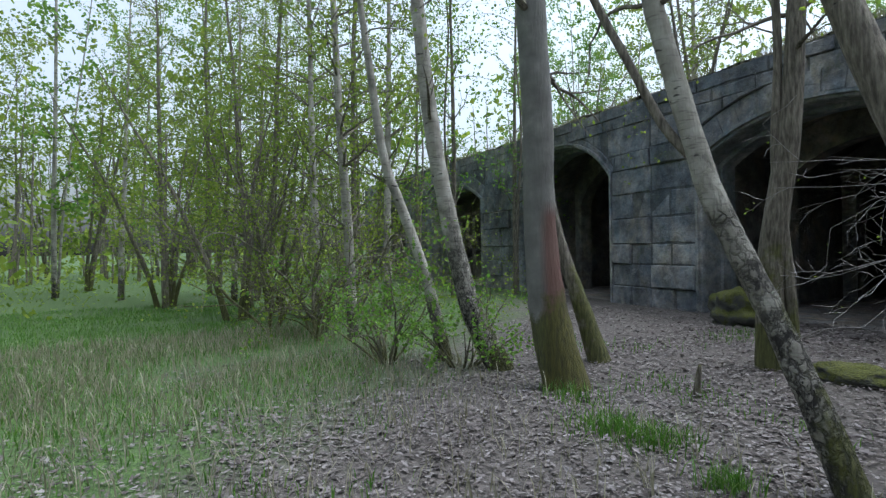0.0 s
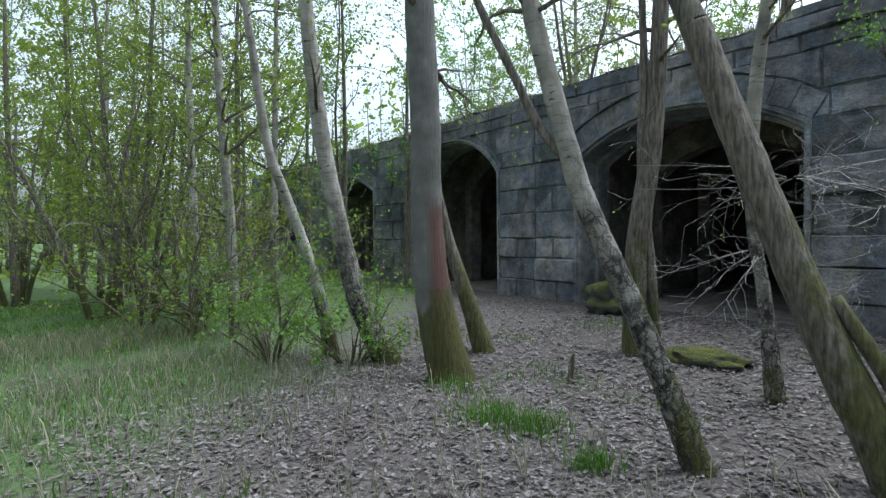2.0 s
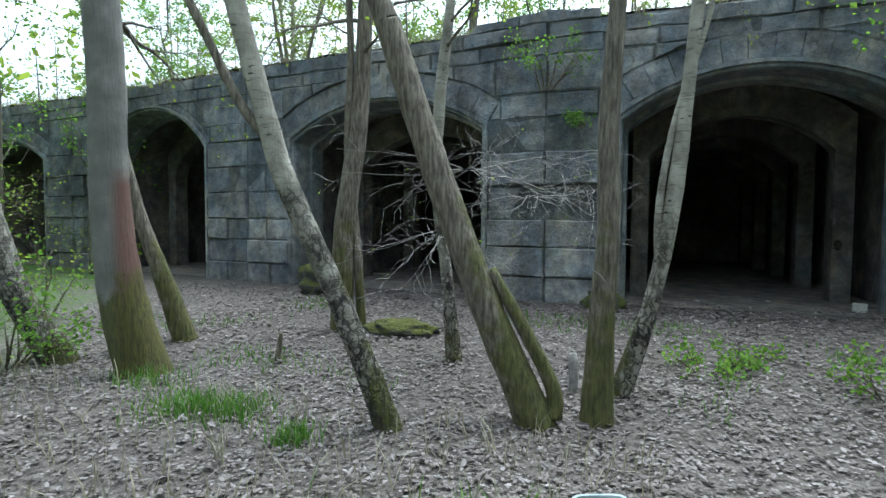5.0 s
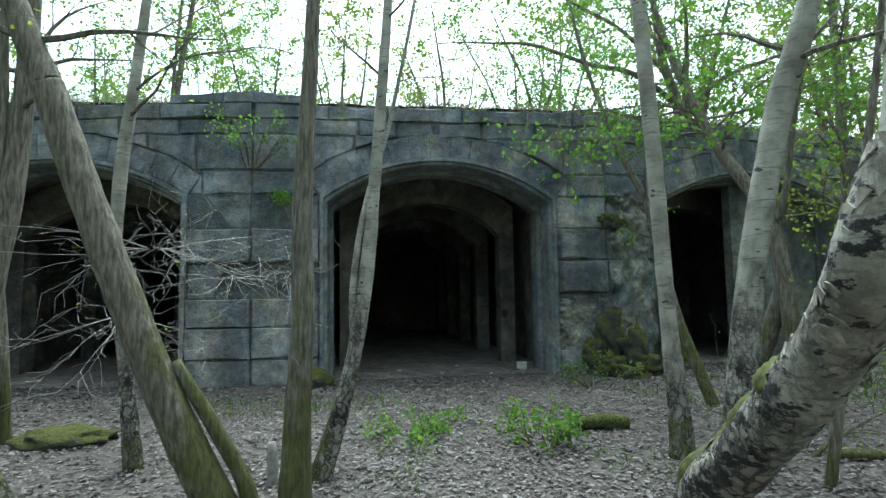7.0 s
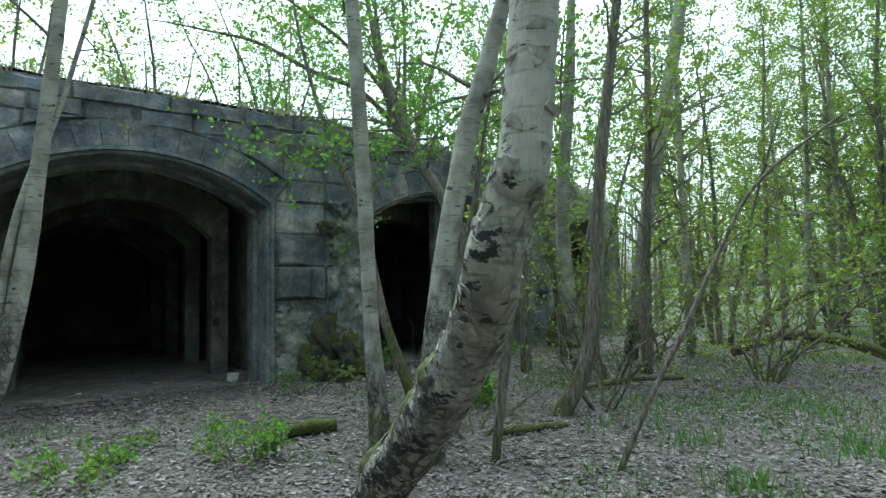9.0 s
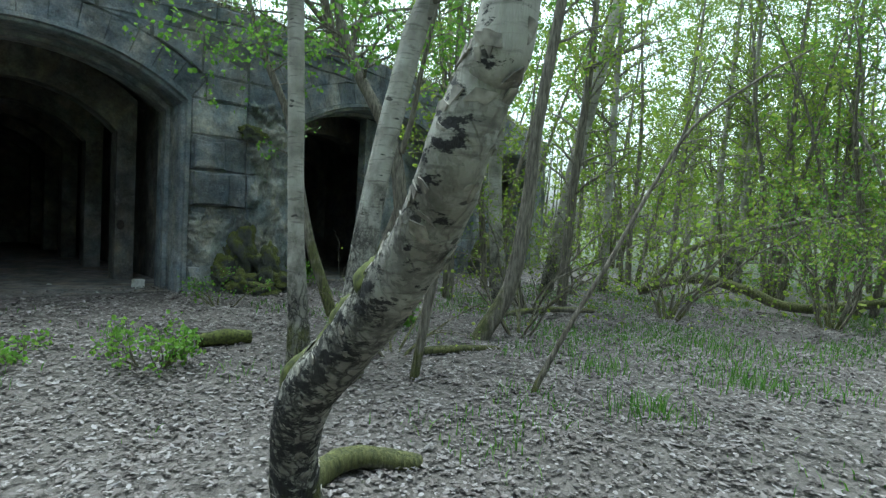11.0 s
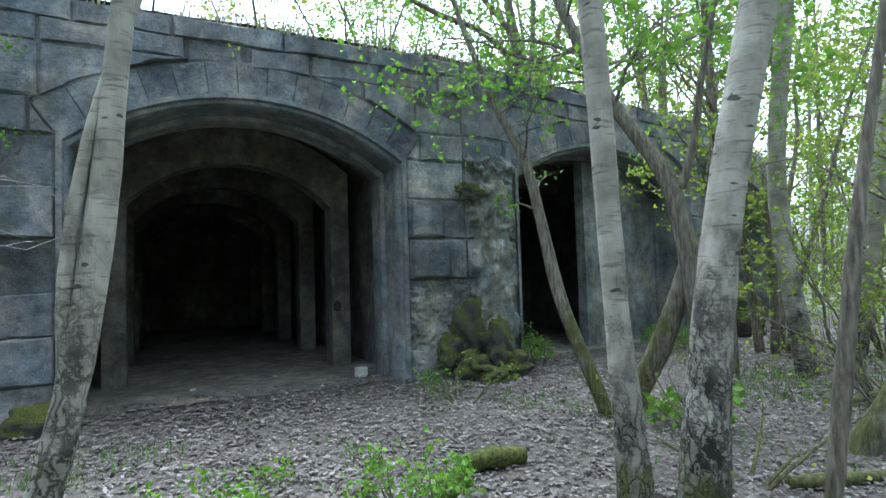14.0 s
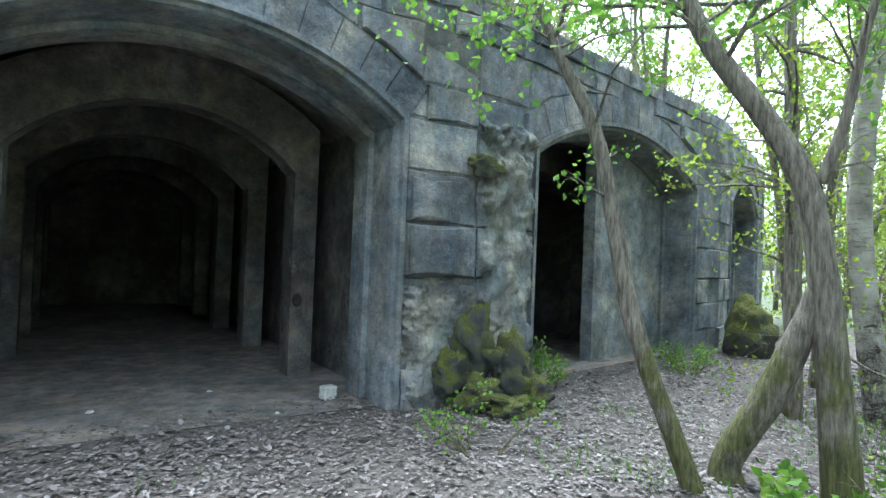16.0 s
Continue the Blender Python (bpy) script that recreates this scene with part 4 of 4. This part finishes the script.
def scatter(n, area, seed, keep):
    r = np.random.RandomState(seed)
    x0, x1, y0, y1 = area
    out = []
    while len(out) < n:
        x, y = r.uniform(x0, x1), r.uniform(y0, y1)
        if r.rand() < keep(x, y):
            out.append((x, y))
    return out, r


def meadow(x, y):
    """How grassy the ground is, from 0 to 1."""
    g = smooth01((-x - 6.0 + 0.25 * (-8.5 - y)) / 5.5) * smooth01((-5.6 - y) / 1.6)
    return g * smooth01(0.75 + 0.9 * noise.noise(Vector((x * 0.5, y * 0.5, 9.0))))


def build_litter():
    """Curled dead leaves, lobed or oval, in drifts of uneven thickness."""
    pts, r = scatter(150000, (-11, 12, -11.5, 0.75), 3, lambda x, y: (1 - 0.8 * meadow(x, y)) * (1.0 if y < -0.1 else (0.5 if not inside_building(x, y, -0.5) else 0.3)) * (1.0 if y > -9.2 or abs(x) < 5 else 0.5) * (0.4 if x < -8.0 else 1.0) * (0.55 + 0.45 * smooth01(0.5 + 1.6 * noise.noise(Vector((x * 1.3, y * 1.3, 6.0))))))
    oval = ((-1.15, 0.0), (-0.55, -0.7), (0.45, -0.65), (1.15, 0.0), (0.45, 0.65), (-0.55, 0.7))
    lobed = ((-1.3, 0.0), (-0.75, -0.5), (-0.35, -0.28), (0.15, -0.75), (0.5, -0.35), (1.25, -0.2), (1.25, 0.2), (0.5, 0.35), (0.15, 0.75), (-0.35, 0.28), (-0.75, 0.5))
    vs, fs = [], []
    for x, y in pts:
        s, a = r.uniform(0.009, 0.021) + (0.014 if r.rand() < 0.18 else 0.0), r.uniform(0, 6.28)
        c, d = math.cos(a), math.sin(a)
        t1, t2, fold, curl = r.normal(0, 0.2), r.normal(0, 0.2), r.uniform(-0.3, 0.7), r.normal(0.05, 0.25)
        z = (ground_z(x, y) if y < 0.2 else 0.012) + 0.01 + (abs(t1) + abs(t2)) * s * 0.7 + r.uniform(0, 0.014)
        k = len(vs)
        out = lobed if s > 0.026 and y < -1.0 else oval
        for u, v in out:
            vs.append((x + (u * c - v * d) * s, y + (u * d + v * c) * s, z + (u * t1 + v * t2 + abs(v) * fold + u * u * curl) * s * 0.8))
        n = len(out)
        h = n // 2
        fs += [tuple(range(k, k + h + 1)), (k, *range(k + h, k + n))]
    tagged(mesh_ob("leaf_litter", vs, fs, LITTER), "grey brown dead oak and birch leaves on the ground", "leaf litter", kind="stuff")


def blades(name, label, pts, r, hmin, hmax, mat):
    vs, fs = [], []
    for x, y in pts:
        a, h, w = r.uniform(0, 6.28), r.uniform(hmin, hmax), r.uniform(0.003, 0.007)
        lx, ly = r.normal(0, 0.35) * h, r.normal(0, 0.35) * h
        c, d = math.cos(a) * w, math.sin(a) * w
        z = ground_z(x, y) - 0.01
        k = len(vs)
        vs += [(x - c, y - d, z), (x + c, y + d, z), (x + lx * 0.35 + c * 0.8, y + ly * 0.35 + d * 0.8, z + h * 0.6), (x + lx * 0.35 - c * 0.8, y + ly * 0.35 - d * 0.8, z + h * 0.6), (x + lx, y + ly, z + h * 0.95)]
        fs += [(k, k + 1, k + 2, k + 3), (k + 3, k + 2, k + 4)]
    return tagged(mesh_ob(name, vs, fs, mat), label, "grass", kind="stuff")


def build_grass():
    pts, r = scatter(60000, (-22, -2.0, -18, -5.4), 4, lambda x, y: meadow(x, y) * (1.0 if x > -14 else 0.55))
    blades("meadow_grass", "lush green meadow grass", pts, r, 0.04, 0.14, GRASS)
    pts, r = scatter(9000, (-14, -1.5, -12, -5.4), 6, lambda x, y: 0.15 + 0.6 * meadow(x, y))
    blades("dry_grass", "dry straw coloured grass among the leaves", pts, r, 0.1, 0.32, STRAW)
    pts, r = scatter(5000, (-9, 11, -11, -1.0), 7, lambda x, y: smooth01(3.0 * (noise.noise(Vector((x * 0.8, y * 0.8, 2.0))) - 0.12)))
    blades("sparse_grass", "sparse green grass between dead leaves", pts, r, 0.05, 0.16, GRASS)
    pts, r = scatter(16000, (2.6, 15, -11, -1.5), 10, lambda x, y: smooth01((x - 2.4) / 4.0) * smooth01(0.35 + 1.8 * noise.noise(Vector((x * 0.6, y * 0.6, 12.0)))))
    blades("woodland_grass", "low fresh grass and herbs on the woodland floor", pts, r, 0.03, 0.12, GRASS)
    r = np.random.RandomState(8)
    for x, y, n, rad in ((-5.44, -6.02, 260, 0.16), (-4.99, -5.92, 260, 0.16), (-4.19, -6.23, 160, 0.1), (-6.4, -5.6, 160, 0.2), (-2.6, -7.0, 60, 0.1), (3.4, -7.6, 160, 0.2), (5.2, -7.8, 220, 0.3), (4.3, -6.6, 120, 0.2), (6.8, -6.9, 220, 0.35)):
        pts = [(x + r.normal(0, rad), y + r.normal(0, rad)) for _ in range(n)]
        blades("grass_tuft", "bright green tuft of grass", pts, r, 0.1, 0.26, GRASS)
    pts, r = scatter(10000, (-24, 17, -0.5, 6), 9, lambda x, y: smooth01(0.6 + 1.5 * noise.noise(Vector((x * 1.1, y, 3.0)))) if inside_building(x, y, -0.03) and not inside_building(x, y - 0.8, 0.0) else 0.0)
    vs, fs = [], []
    for x, y in pts:
        h = r.uniform(0.05, 0.26) * (0.6 + 0.8 * noise.noise(Vector((x * 0.9, 0.0, 1.0))))
        k = len(vs)
        vs += [(x - 0.008, y, TOP - 0.02), (x + 0.008, y, TOP - 0.02), (x + r.normal(0, 0.06), y + r.normal(-0.04, 0.06), TOP + 0.14 + h)]
        fs.append((k, k + 1, k + 2))
    tagged(mesh_ob("roof_grass", vs, fs, STRAW), "short grass along the edge of the roof", "grass", kind="stuff")


build_litter()
build_grass()

# ---- small things ----


def lump(name, label, category, x, y, size, mat, seed, rough=0.25, sink=0.25, spin=0.0, z=None):
    bm = bmesh.new()
    bmesh.ops.create_icosphere(bm, subdivisions=4, radius=1.0)
    for v in bm.verts:
        n = noise.fractal(v.co * 1.6 + Vector((seed, 0, 0)), 1.0, 2.0, 5)
        v.co *= 1 + rough * n
        v.co = Vector((v.co.x * size[0], v.co.y * size[1], v.co.z * size[2]))
    me = bpy.data.meshes.new(name)
    bm.to_mesh(me)
    bm.free()
    me.shade_smooth()
    me.materials.append(mat)
    ob = new(name, me)
    ob.matrix_basis = pose(x, y, (ground_z(x, y) if z is None else z) + size[2] * (1 - sink) - 0.02, 0, 0, spin)
    return tagged(ob, label, category)


def fallen(name, label, category, pts, mat, seed, sides=9):
    vs, fs = tube(spline(pts, 6), sides, 0.25, seed)
    ob = mesh_ob(name, vs, fs, mat, smooth=True)
    return tagged(ob, label, category)


for j, (x, y, a, b, c, z) in enumerate(((3.1, -0.1, 0.27, 0.12, 0.42, 0.42), (3.42, -0.38, 0.24, 0.24, 0.36, 0.2), (2.78, -0.14, 0.26, 0.12, 0.26, 0.2), (3.2, -0.7, 0.3, 0.22, 0.13, 0.02), (3.58, -0.6, 0.24, 0.2, 0.2, 0.05), (2.98, -0.42, 0.22, 0.2, 0.2, 0.05))):
    lump("mossy_boulder", "moss covered slumped rubble against the pier", "boulder", x, y, (a, b, c), MOSSROCK, j * 3.1, 0.6, 0.0, 0, z=z - c * 0.3)
lump("moss_clump", "yellow-green moss clump on a ledge of the pier", "moss", 3.2, -0.08, (0.27, 0.09, 0.12), MOSSROCK, 21.0, 0.5, 0.0, 8, z=2.72)
lump("mossy_stone", "moss covered stone beside the arch", "stone", -2.25, -0.35, (0.34, 0.22, 0.2), MOSSROCK, 8.0, 0.3, 0.4)
lump("mossy_stone", "moss covered stone at the wall foot", "stone", -4.75, -2.9, (0.5, 0.25, 0.14), MOSSROCK, 11.0, 0.3, 0.4)
lump("mossy_stone", "moss covered stone at the wall foot", "stone", -7.6, -0.35, (0.5, 0.4, 0.4), MOSSROCK, 13.0, 0.35, 0.4)
lump("mossy_stone", "moss covered rubble by the far pier", "stone", 10.3, 0.5, (0.5, 0.45, 0.7), MOSSROCK, 15.0, 0.35, 0.4)
fallen("mossy_log", "short mossy log lying in dead leaves", "log", [(1.15, -3.3, -0.08, 0.07), (1.4, -3.36, -0.05, 0.09), (1.75, -3.4, -0.07, 0.08)], MOSS, 3)
fallen("mossy_branch", "mossy fallen branch bent over the ground", "branch", [(10.4, -3.9, 0.15, 0.1), (11.0, -4.7, 0.5, 0.11), (11.3, -5.6, 0.42, 0.11), (11.6, -6.6, 0.1, 0.1), (12.3, -8.0, 0.35, 0.08)], MOSSY, 4)
fallen("mossy_branch", "mossy branch rising from the undergrowth", "branch", [(10.6, -3.9, 0.2, 0.07), (11.6, -4.6, 1.2, 0.08), (12.6, -5.8, 1.7, 0.06), (13.6, -7.4, 2.2, 0.04)], MOSSY, 5)
fallen("fallen_branch", "thin dark branch lying on leaves", "branch", [(5.6, -3.9, -0.03, 0.04), (6.6, -4.1, 0.03, 0.05), (7.6, -4.5, 0.0, 0.04)], BARK, 6)
fallen("mossy_root", "mossy root end beside the leaning birch", "root", [(0.45, -6.8, -0.25, 0.09), (0.9, -6.75, -0.16, 0.08), (1.35, -6.95, -0.24, 0.06)], MOSSY, 7)
fallen("mossy_branch", "mossy stick lying on the leaves", "branch", [(3.1, -4.9, -0.1, 0.05), (3.6, -5.15, -0.08, 0.05), (4.1, -5.3, -0.1, 0.03)], MOSSY, 8)
fallen("stick", "dark rotten stick standing in the ground", "stick", [(-5.66, -4.42, -0.35, 0.05), (-5.64, -4.44, -0.1, 0.04), (-5.6, -4.44, 0.12, 0.02)], BARK, 9)
fallen("broken_stub", "freshly broken pale wooden stub", "stump", [(-2.28, -4.3, -0.35, 0.05), (-2.27, -4.3, 0.0, 0.05), (-2.28, -4.29, 0.14, 0.035)], PALE, 10)


def cut_stone(x, y, z, spin):
    bm = bmesh.new()
    bmesh.ops.create_cube(bm, size=1.0)
    bmesh.ops.scale(bm, vec=(0.17, 0.13, 0.15), verts=bm.verts)
    bmesh.ops.bevel(bm, geom=list(bm.edges), offset=0.012, segments=2, affect="EDGES")
    bmesh.ops.subdivide_edges(bm, edges=list(bm.edges), cuts=2, use_grid_fill=True)
    for v in bm.verts:
        v.co += v.co.normalized() * 0.008 * noise.noise(v.co * 25)
    me = bpy.data.meshes.new("stone_cube")
    bm.normal_update()
    bm.to_mesh(me)
    bm.free()
    me.materials.append(PALESTONE)
    ob = new("stone_cube", me)
    ob.matrix_basis = pose(x, y, z + 0.075, 0, 0, spin)
    tagged(ob, "small pale stone block on the threshold", "stone")


cut_stone(1.63, 0.72, 0.012, 14)
for j, (x, y, s) in enumerate(((0.2, -0.1, 0.035), (-0.7, 1.2, 0.04), (0.95, 0.4, 0.03), (-1.1, 0.3, 0.03), (0.5, 1.6, 0.035), (-0.3, -0.9, 0.03))):
    lump("litter_scrap", "small pale stone or scrap on the earth floor", "stone", x, y, (s, s * 0.8, s * 0.5), PALESTONE, j * 1.7, 0.3, 0.1, j * 40, z=0.012 if y > 0.3 else None)


def tub(x, y):
    bm = bmesh.new()
    rings = []
    for w, d, z in ((0.13, 0.085, 0.0), (0.15, 0.1, 0.1), (0.162, 0.112, 0.102), (0.162, 0.112, 0.108), (0.146, 0.096, 0.108), (0.127, 0.082, 0.012)):
        ring = []
        for k in range(24):
            a = 2 * math.pi * k / 24
            q = 0.45
            ring.append(bm.verts.new((w * math.copysign(abs(math.cos(a)) ** q, math.cos(a)), d * math.copysign(abs(math.sin(a)) ** q, math.sin(a)), z)))
        rings.append(ring)
    for r0, r1 in zip(rings, rings[1:]):
        for k in range(24):
            bm.faces.new((r0[k], r0[(k + 1) % 24], r1[(k + 1) % 24], r1[k]))
    bm.faces.new(rings[0][::-1])
    bm.faces.new(rings[-1])
    me = bpy.data.meshes.new("plastic_tub")
    bm.normal_update()
    bm.to_mesh(me)
    bm.free()
    me.materials.append(PLASTIC)
    ob = new("plastic_tub", me)
    ob.matrix_basis = pose(x, y, ground_z(x, y) - 0.025, 6, -5, 12)
    tagged(ob, "discarded pale translucent plastic tub in the leaves", "tub")


tub(-1.83, -6.62)


def iron_plate(x, y, z):
    bm = bmesh.new()
    bmesh.ops.create_cone(bm, cap_ends=True, segments=18, radius1=0.07, radius2=0.055, depth=0.05)
    for v in bm.verts:
        v.co.y *= 1.35
    me = bpy.data.meshes.new("iron_boss")
    bm.to_mesh(me)
    bm.free()
    me.materials.append(RUST)
    ob = new("iron_boss", me)
    ob.matrix_basis = pose(x, y, z, 90, 0, 0)
    tagged(ob, "dark rusty iron boss fixed to the pilaster", "bracket")


iron_plate(1.66, 2.03, 1.04)

# ---- stone facing, block by block ----


def block(name, outline, bay, d, proud, mat, parent, rnd, worn=1.0, back=0.05):
    """A dressed stone from its outline in (u, z): worn arris, slightly tilted face."""
    ragged = []
    for (u0, z0), (u1, z1) in zip(outline, outline[1:] + outline[:1]):
        m = max(1, round(math.hypot(u1 - u0, z1 - z0) / 0.26)) if parent is not None and worn > 0.3 else 1
        ragged += [(u0 + (u1 - u0) * k / m, z0 + (z1 - z0) * k / m) for k in range(m)]
    outline = ragged
    n = len(outline)
    cu, cz = sum(p[0] for p in outline) / n, sum(p[1] for p in outline) / n
    tu, tz = rnd.gauss(0, 0.006), rnd.gauss(0, 0.006)
    vs = []
    for inset, dd in ((0.012, back), (0.012, d - proud + 0.025), (0.038, d - proud)):
        for u, z in outline:
            du, dz = cu - u, cz - z
            L = math.hypot(du, dz) or 1
            w = inset * worn + rnd.uniform(-0.005, 0.016) * worn + (0.022 if rnd.random() < 0.09 else 0.0) * worn
            vs.append(bay.at(u + du / L * w * 1.3, dd + (u - cu) * tu + (z - cz) * tz, z + dz / L * w * 1.3))
    fs = []
    for r in range(2):
        for k in range(n):
            k2 = (k + 1) % n
            fs.append((r * n + k, r * n + k2, (r + 1) * n + k2, (r + 1) * n + k))
    fs.append(tuple(range(2 * n, 3 * n)))
    if parent is None:
        return vs, fs
    return mesh_ob(name, vs, fs, mat, parent)


def face_bay(i, bay, w):
    rnd = random.Random(40 + i)
    near = i in (3, 4, 5)
    rest = ([], [])
    a, b = bay.a, bay.b
    mid, half, rise = (a + b) / 2, (b - a) / 2, bay.crown - SPRING
    rad = (half * half + rise * rise) / (2 * rise)
    zc = bay.crown - rad
    ang = math.asin(half / rad)
    ro = rad + (0.44 if bay.crown == CROWN else 0.14)
    ze, he = zc + ro * math.cos(ang), ro * math.sin(ang)

    courses = [-0.3, 0.45, 0.98, 1.47, 2.08, (2.08 + SPRING) / 2, SPRING, max(ze + 0.06, SPRING + 0.4), 4.34]

    def lim(z):
        if z <= SPRING:
            return half
        if z < ze:
            return half + (he - half) * (z - SPRING) / (ze - SPRING)
        return math.sqrt(max(ro * ro - (z - zc) ** 2, 0.0))

    def over(x):
        if x <= he:
            return zc + math.sqrt(max(ro * ro - x * x, 0.0))
        return SPRING + (x - half) / (he - half) * (ze - SPRING)

    def add(name, outline, mat, proud):
        worn = 0.18 if name == "arch_stone" else 0.75
        if near:
            block(name, outline, bay, 0.03, proud, mat, w, rnd, worn)
        else:
            merge(rest, block(name, outline, bay, 0.03, proud, mat, None, rnd, worn))

    # arch stones
    nv = 13
    for k in range(nv):
        q0, q1 = -ang + 2 * ang * k / nv, -ang + 2 * ang * (k + 1) / nv
        qm = (q0 + q1) / 2
        rr = rad + 0.005
        top = ro + rnd.uniform(-0.03, 0.0)
        pts = [(mid + r * math.sin(q), zc + r * math.cos(q)) for r, q in ((rr, q0), (rr, qm), (rr, q1), (top, q1), (top, qm), (top, q0))]
        add("arch_stone", pts, STONE, rnd.uniform(0.016, 0.02))
    # coursed blocks either side
    for c in range(len(courses) - 1):
        z0, z1 = courses[c], courses[c + 1]
        for side in (0, 1):
            outer = mid if side == 0 else bay.len - mid
            inner = he if z0 < ze < z1 else lim(z0)
            sign = -1 if side == 0 else 1
            parts = max(1, round(outer - inner) if c % 2 else round((outer - inner) * 1.25))
            cuts = [outer] + [outer - (k + rnd.uniform(-0.18, 0.18)) / parts * (outer - inner) for k in range(1, parts)] + [inner]
            shapes = [[(e0, z0), (e1, z0), (e1, z1), (e0, z1)] for e0, e1 in zip(cuts, cuts[1:])]
            if z0 < ze < z1:
                shapes.append([(he, z0), (half + 0.02, z0), ((half + he) / 2, (SPRING + ze) / 2), (he, ze)])
            if z1 > SPRING + 0.01:
                # wedge stones that ride on the back of the arch ring
                last = max(lim(z1), 0.0)
                steps = 3 if last < 0.3 else 2
                for k in range(steps):
                    xa, xb = inner + (last - inner) * k / steps, inner + (last - inner) * (k + 1) / steps
                    shapes.append([(xa, max(z0, over(xa))), ((xa + xb) / 2, over((xa + xb) / 2)), (xb, min(z1, over(xb))), (xb, z1), (xa, z1)])
            for sh in shapes:
                if max(p[1] for p in sh) - min(p[1] for p in sh) < 0.05 or (rnd.random() < 0.05 and 0.4 < z0 < 3):
                    continue
                pts = [(mid + sign * e, z) for e, z in sh]
                if side == 1:
                    pts = pts[::-1]
                add("stone_block", pts, STONE, rnd.choice((0.0, 0.01, 0.014, 0.022, 0.035, 0.06, 0.085)))
    # two flat top courses
    for z0, z1, wide in ((4.34, 4.62, 0.95), (4.62, TOP, 1.3)):
        u = 0.0
        while u < bay.len - 0.05:
            e = min(bay.len, u + wide * rnd.uniform(0.7, 1.25))
            if bay.len - e < 0.3:
                e = bay.len
            add("coping_stone" if z0 > 4.5 else "stone_block", [(u, z0), (e, z0), (e, z1 + rnd.uniform(-0.03, 0.03)), (u, z1 + rnd.uniform(-0.03, 0.03))], STONE, rnd.uniform(0.0, 0.05) + (0.015 if z0 > 4.5 else 0))
            u = e
    if i == 3:
        add("coping_stone", [(bay.len - 1.5, TOP), (bay.len - 0.5, TOP), (bay.len - 0.48, TOP + 0.2), (bay.len - 1.4, TOP + 0.16)], STONE, 0.03)
        add("coping_stone", [(bay.len - 0.52, TOP), (bay.len + 0.05, TOP), (bay.len + 0.05, TOP + 0.24), (bay.len - 0.52, TOP + 0.21)], STONE, 0.05)
    if i == 4:
        add("stone_block", [(5.5, 1.49), (6.12, 1.49), (6.14, 2.06), (5.5, 2.06)], STONE, 0.12)
        add("stone_block", [(5.52, 2.1), (6.06, 2.1), (6.04, 2.6), (5.52, 2.6)], STONE, 0.085)
        add("coping_stone", [(-0.02, TOP), (0.9, TOP), (0.9, TOP + 0.15), (-0.02, TOP + 0.23)], STONE, 0.05)
    if rest[0]:
        tagged(mesh_ob("stone_facing", rest[0], rest[1], STONE, w), kind="stuff")


for i, b in enumerate(BAYS):
    face_bay(i, b, WALLS[i])


def rough_patch(bay, w, u0, u1, z0, z1, depth, mat, label, seed, n=110):
    """An uneven coat of old render over the stones."""
    vs, fs = [], []
    for r in range(n + 1):
        for c in range(n + 1):
            fu, fz = c / n, r / n
            edge = min(fu, 1 - fu, fz, 1 - fz) * 6
            k = noise.fractal(Vector((fu * 3.5 * (u1 - u0) + seed, fz * 3.5 * (z1 - z0), seed)), 0.75, 2.1, 8)
            cov = smooth01(edge + k * 0.9)
            d = 0.035 - (depth + 0.045) * cov - depth * 0.7 * k * cov
            vs.append(bay.at(u0 + (u1 - u0) * fu, d, z0 + (z1 - z0) * fz))
    for r in range(n):
        for c in range(n):
            p = r * (n + 1) + c
            fs.append((p, p + 1, p + n + 2, p + n + 1))
    mesh_ob("render_patch", vs, fs, mat, w, label, smooth=True)


rough_patch(BAYS[4], WALLS[4], 5.46, 6.45, -0.3, 1.46, 0.075, ROUGHCAST, "rough stained grey render", 1.3)
rough_patch(BAYS[5], WALLS[5], 0.0, 1.05, -0.3, 3.5, 0.11, ROUGHCAST, "rough crumbling grey render", 4.1)


def infill(bay, w, u0, d0, d1):
    """A smooth later wall that closes part of an arch, up to its soffit."""
    prof = [(u, z) for u, z in arch_profile(bay.a + 0.22, bay.b - 0.22, crown=bay.crown - 0.22) if u >= u0 and z > 0]
    left_z = next(z for u, z in prof)
    outline = [(u0, -0.3), (u0, left_z + 0.02)] + prof + [(bay.b - 0.22, -0.3)]
    n = len(outline)
    vs = [bay.at(u, d, z) for d in (d0, d1) for u, z in outline]
    fs = [tuple(range(n))[::-1], tuple(range(n, 2 * n))] + [(k, (k + 1) % n, n + (k + 1) % n, n + k) for k in range(n)]
    mesh_ob("infill_wall", vs, fs, CONCRETE, w, "smooth stained concrete infill closing half the arch")


infill(BAYS[5], WALLS[5], 3.6, 0.62, 0.84)
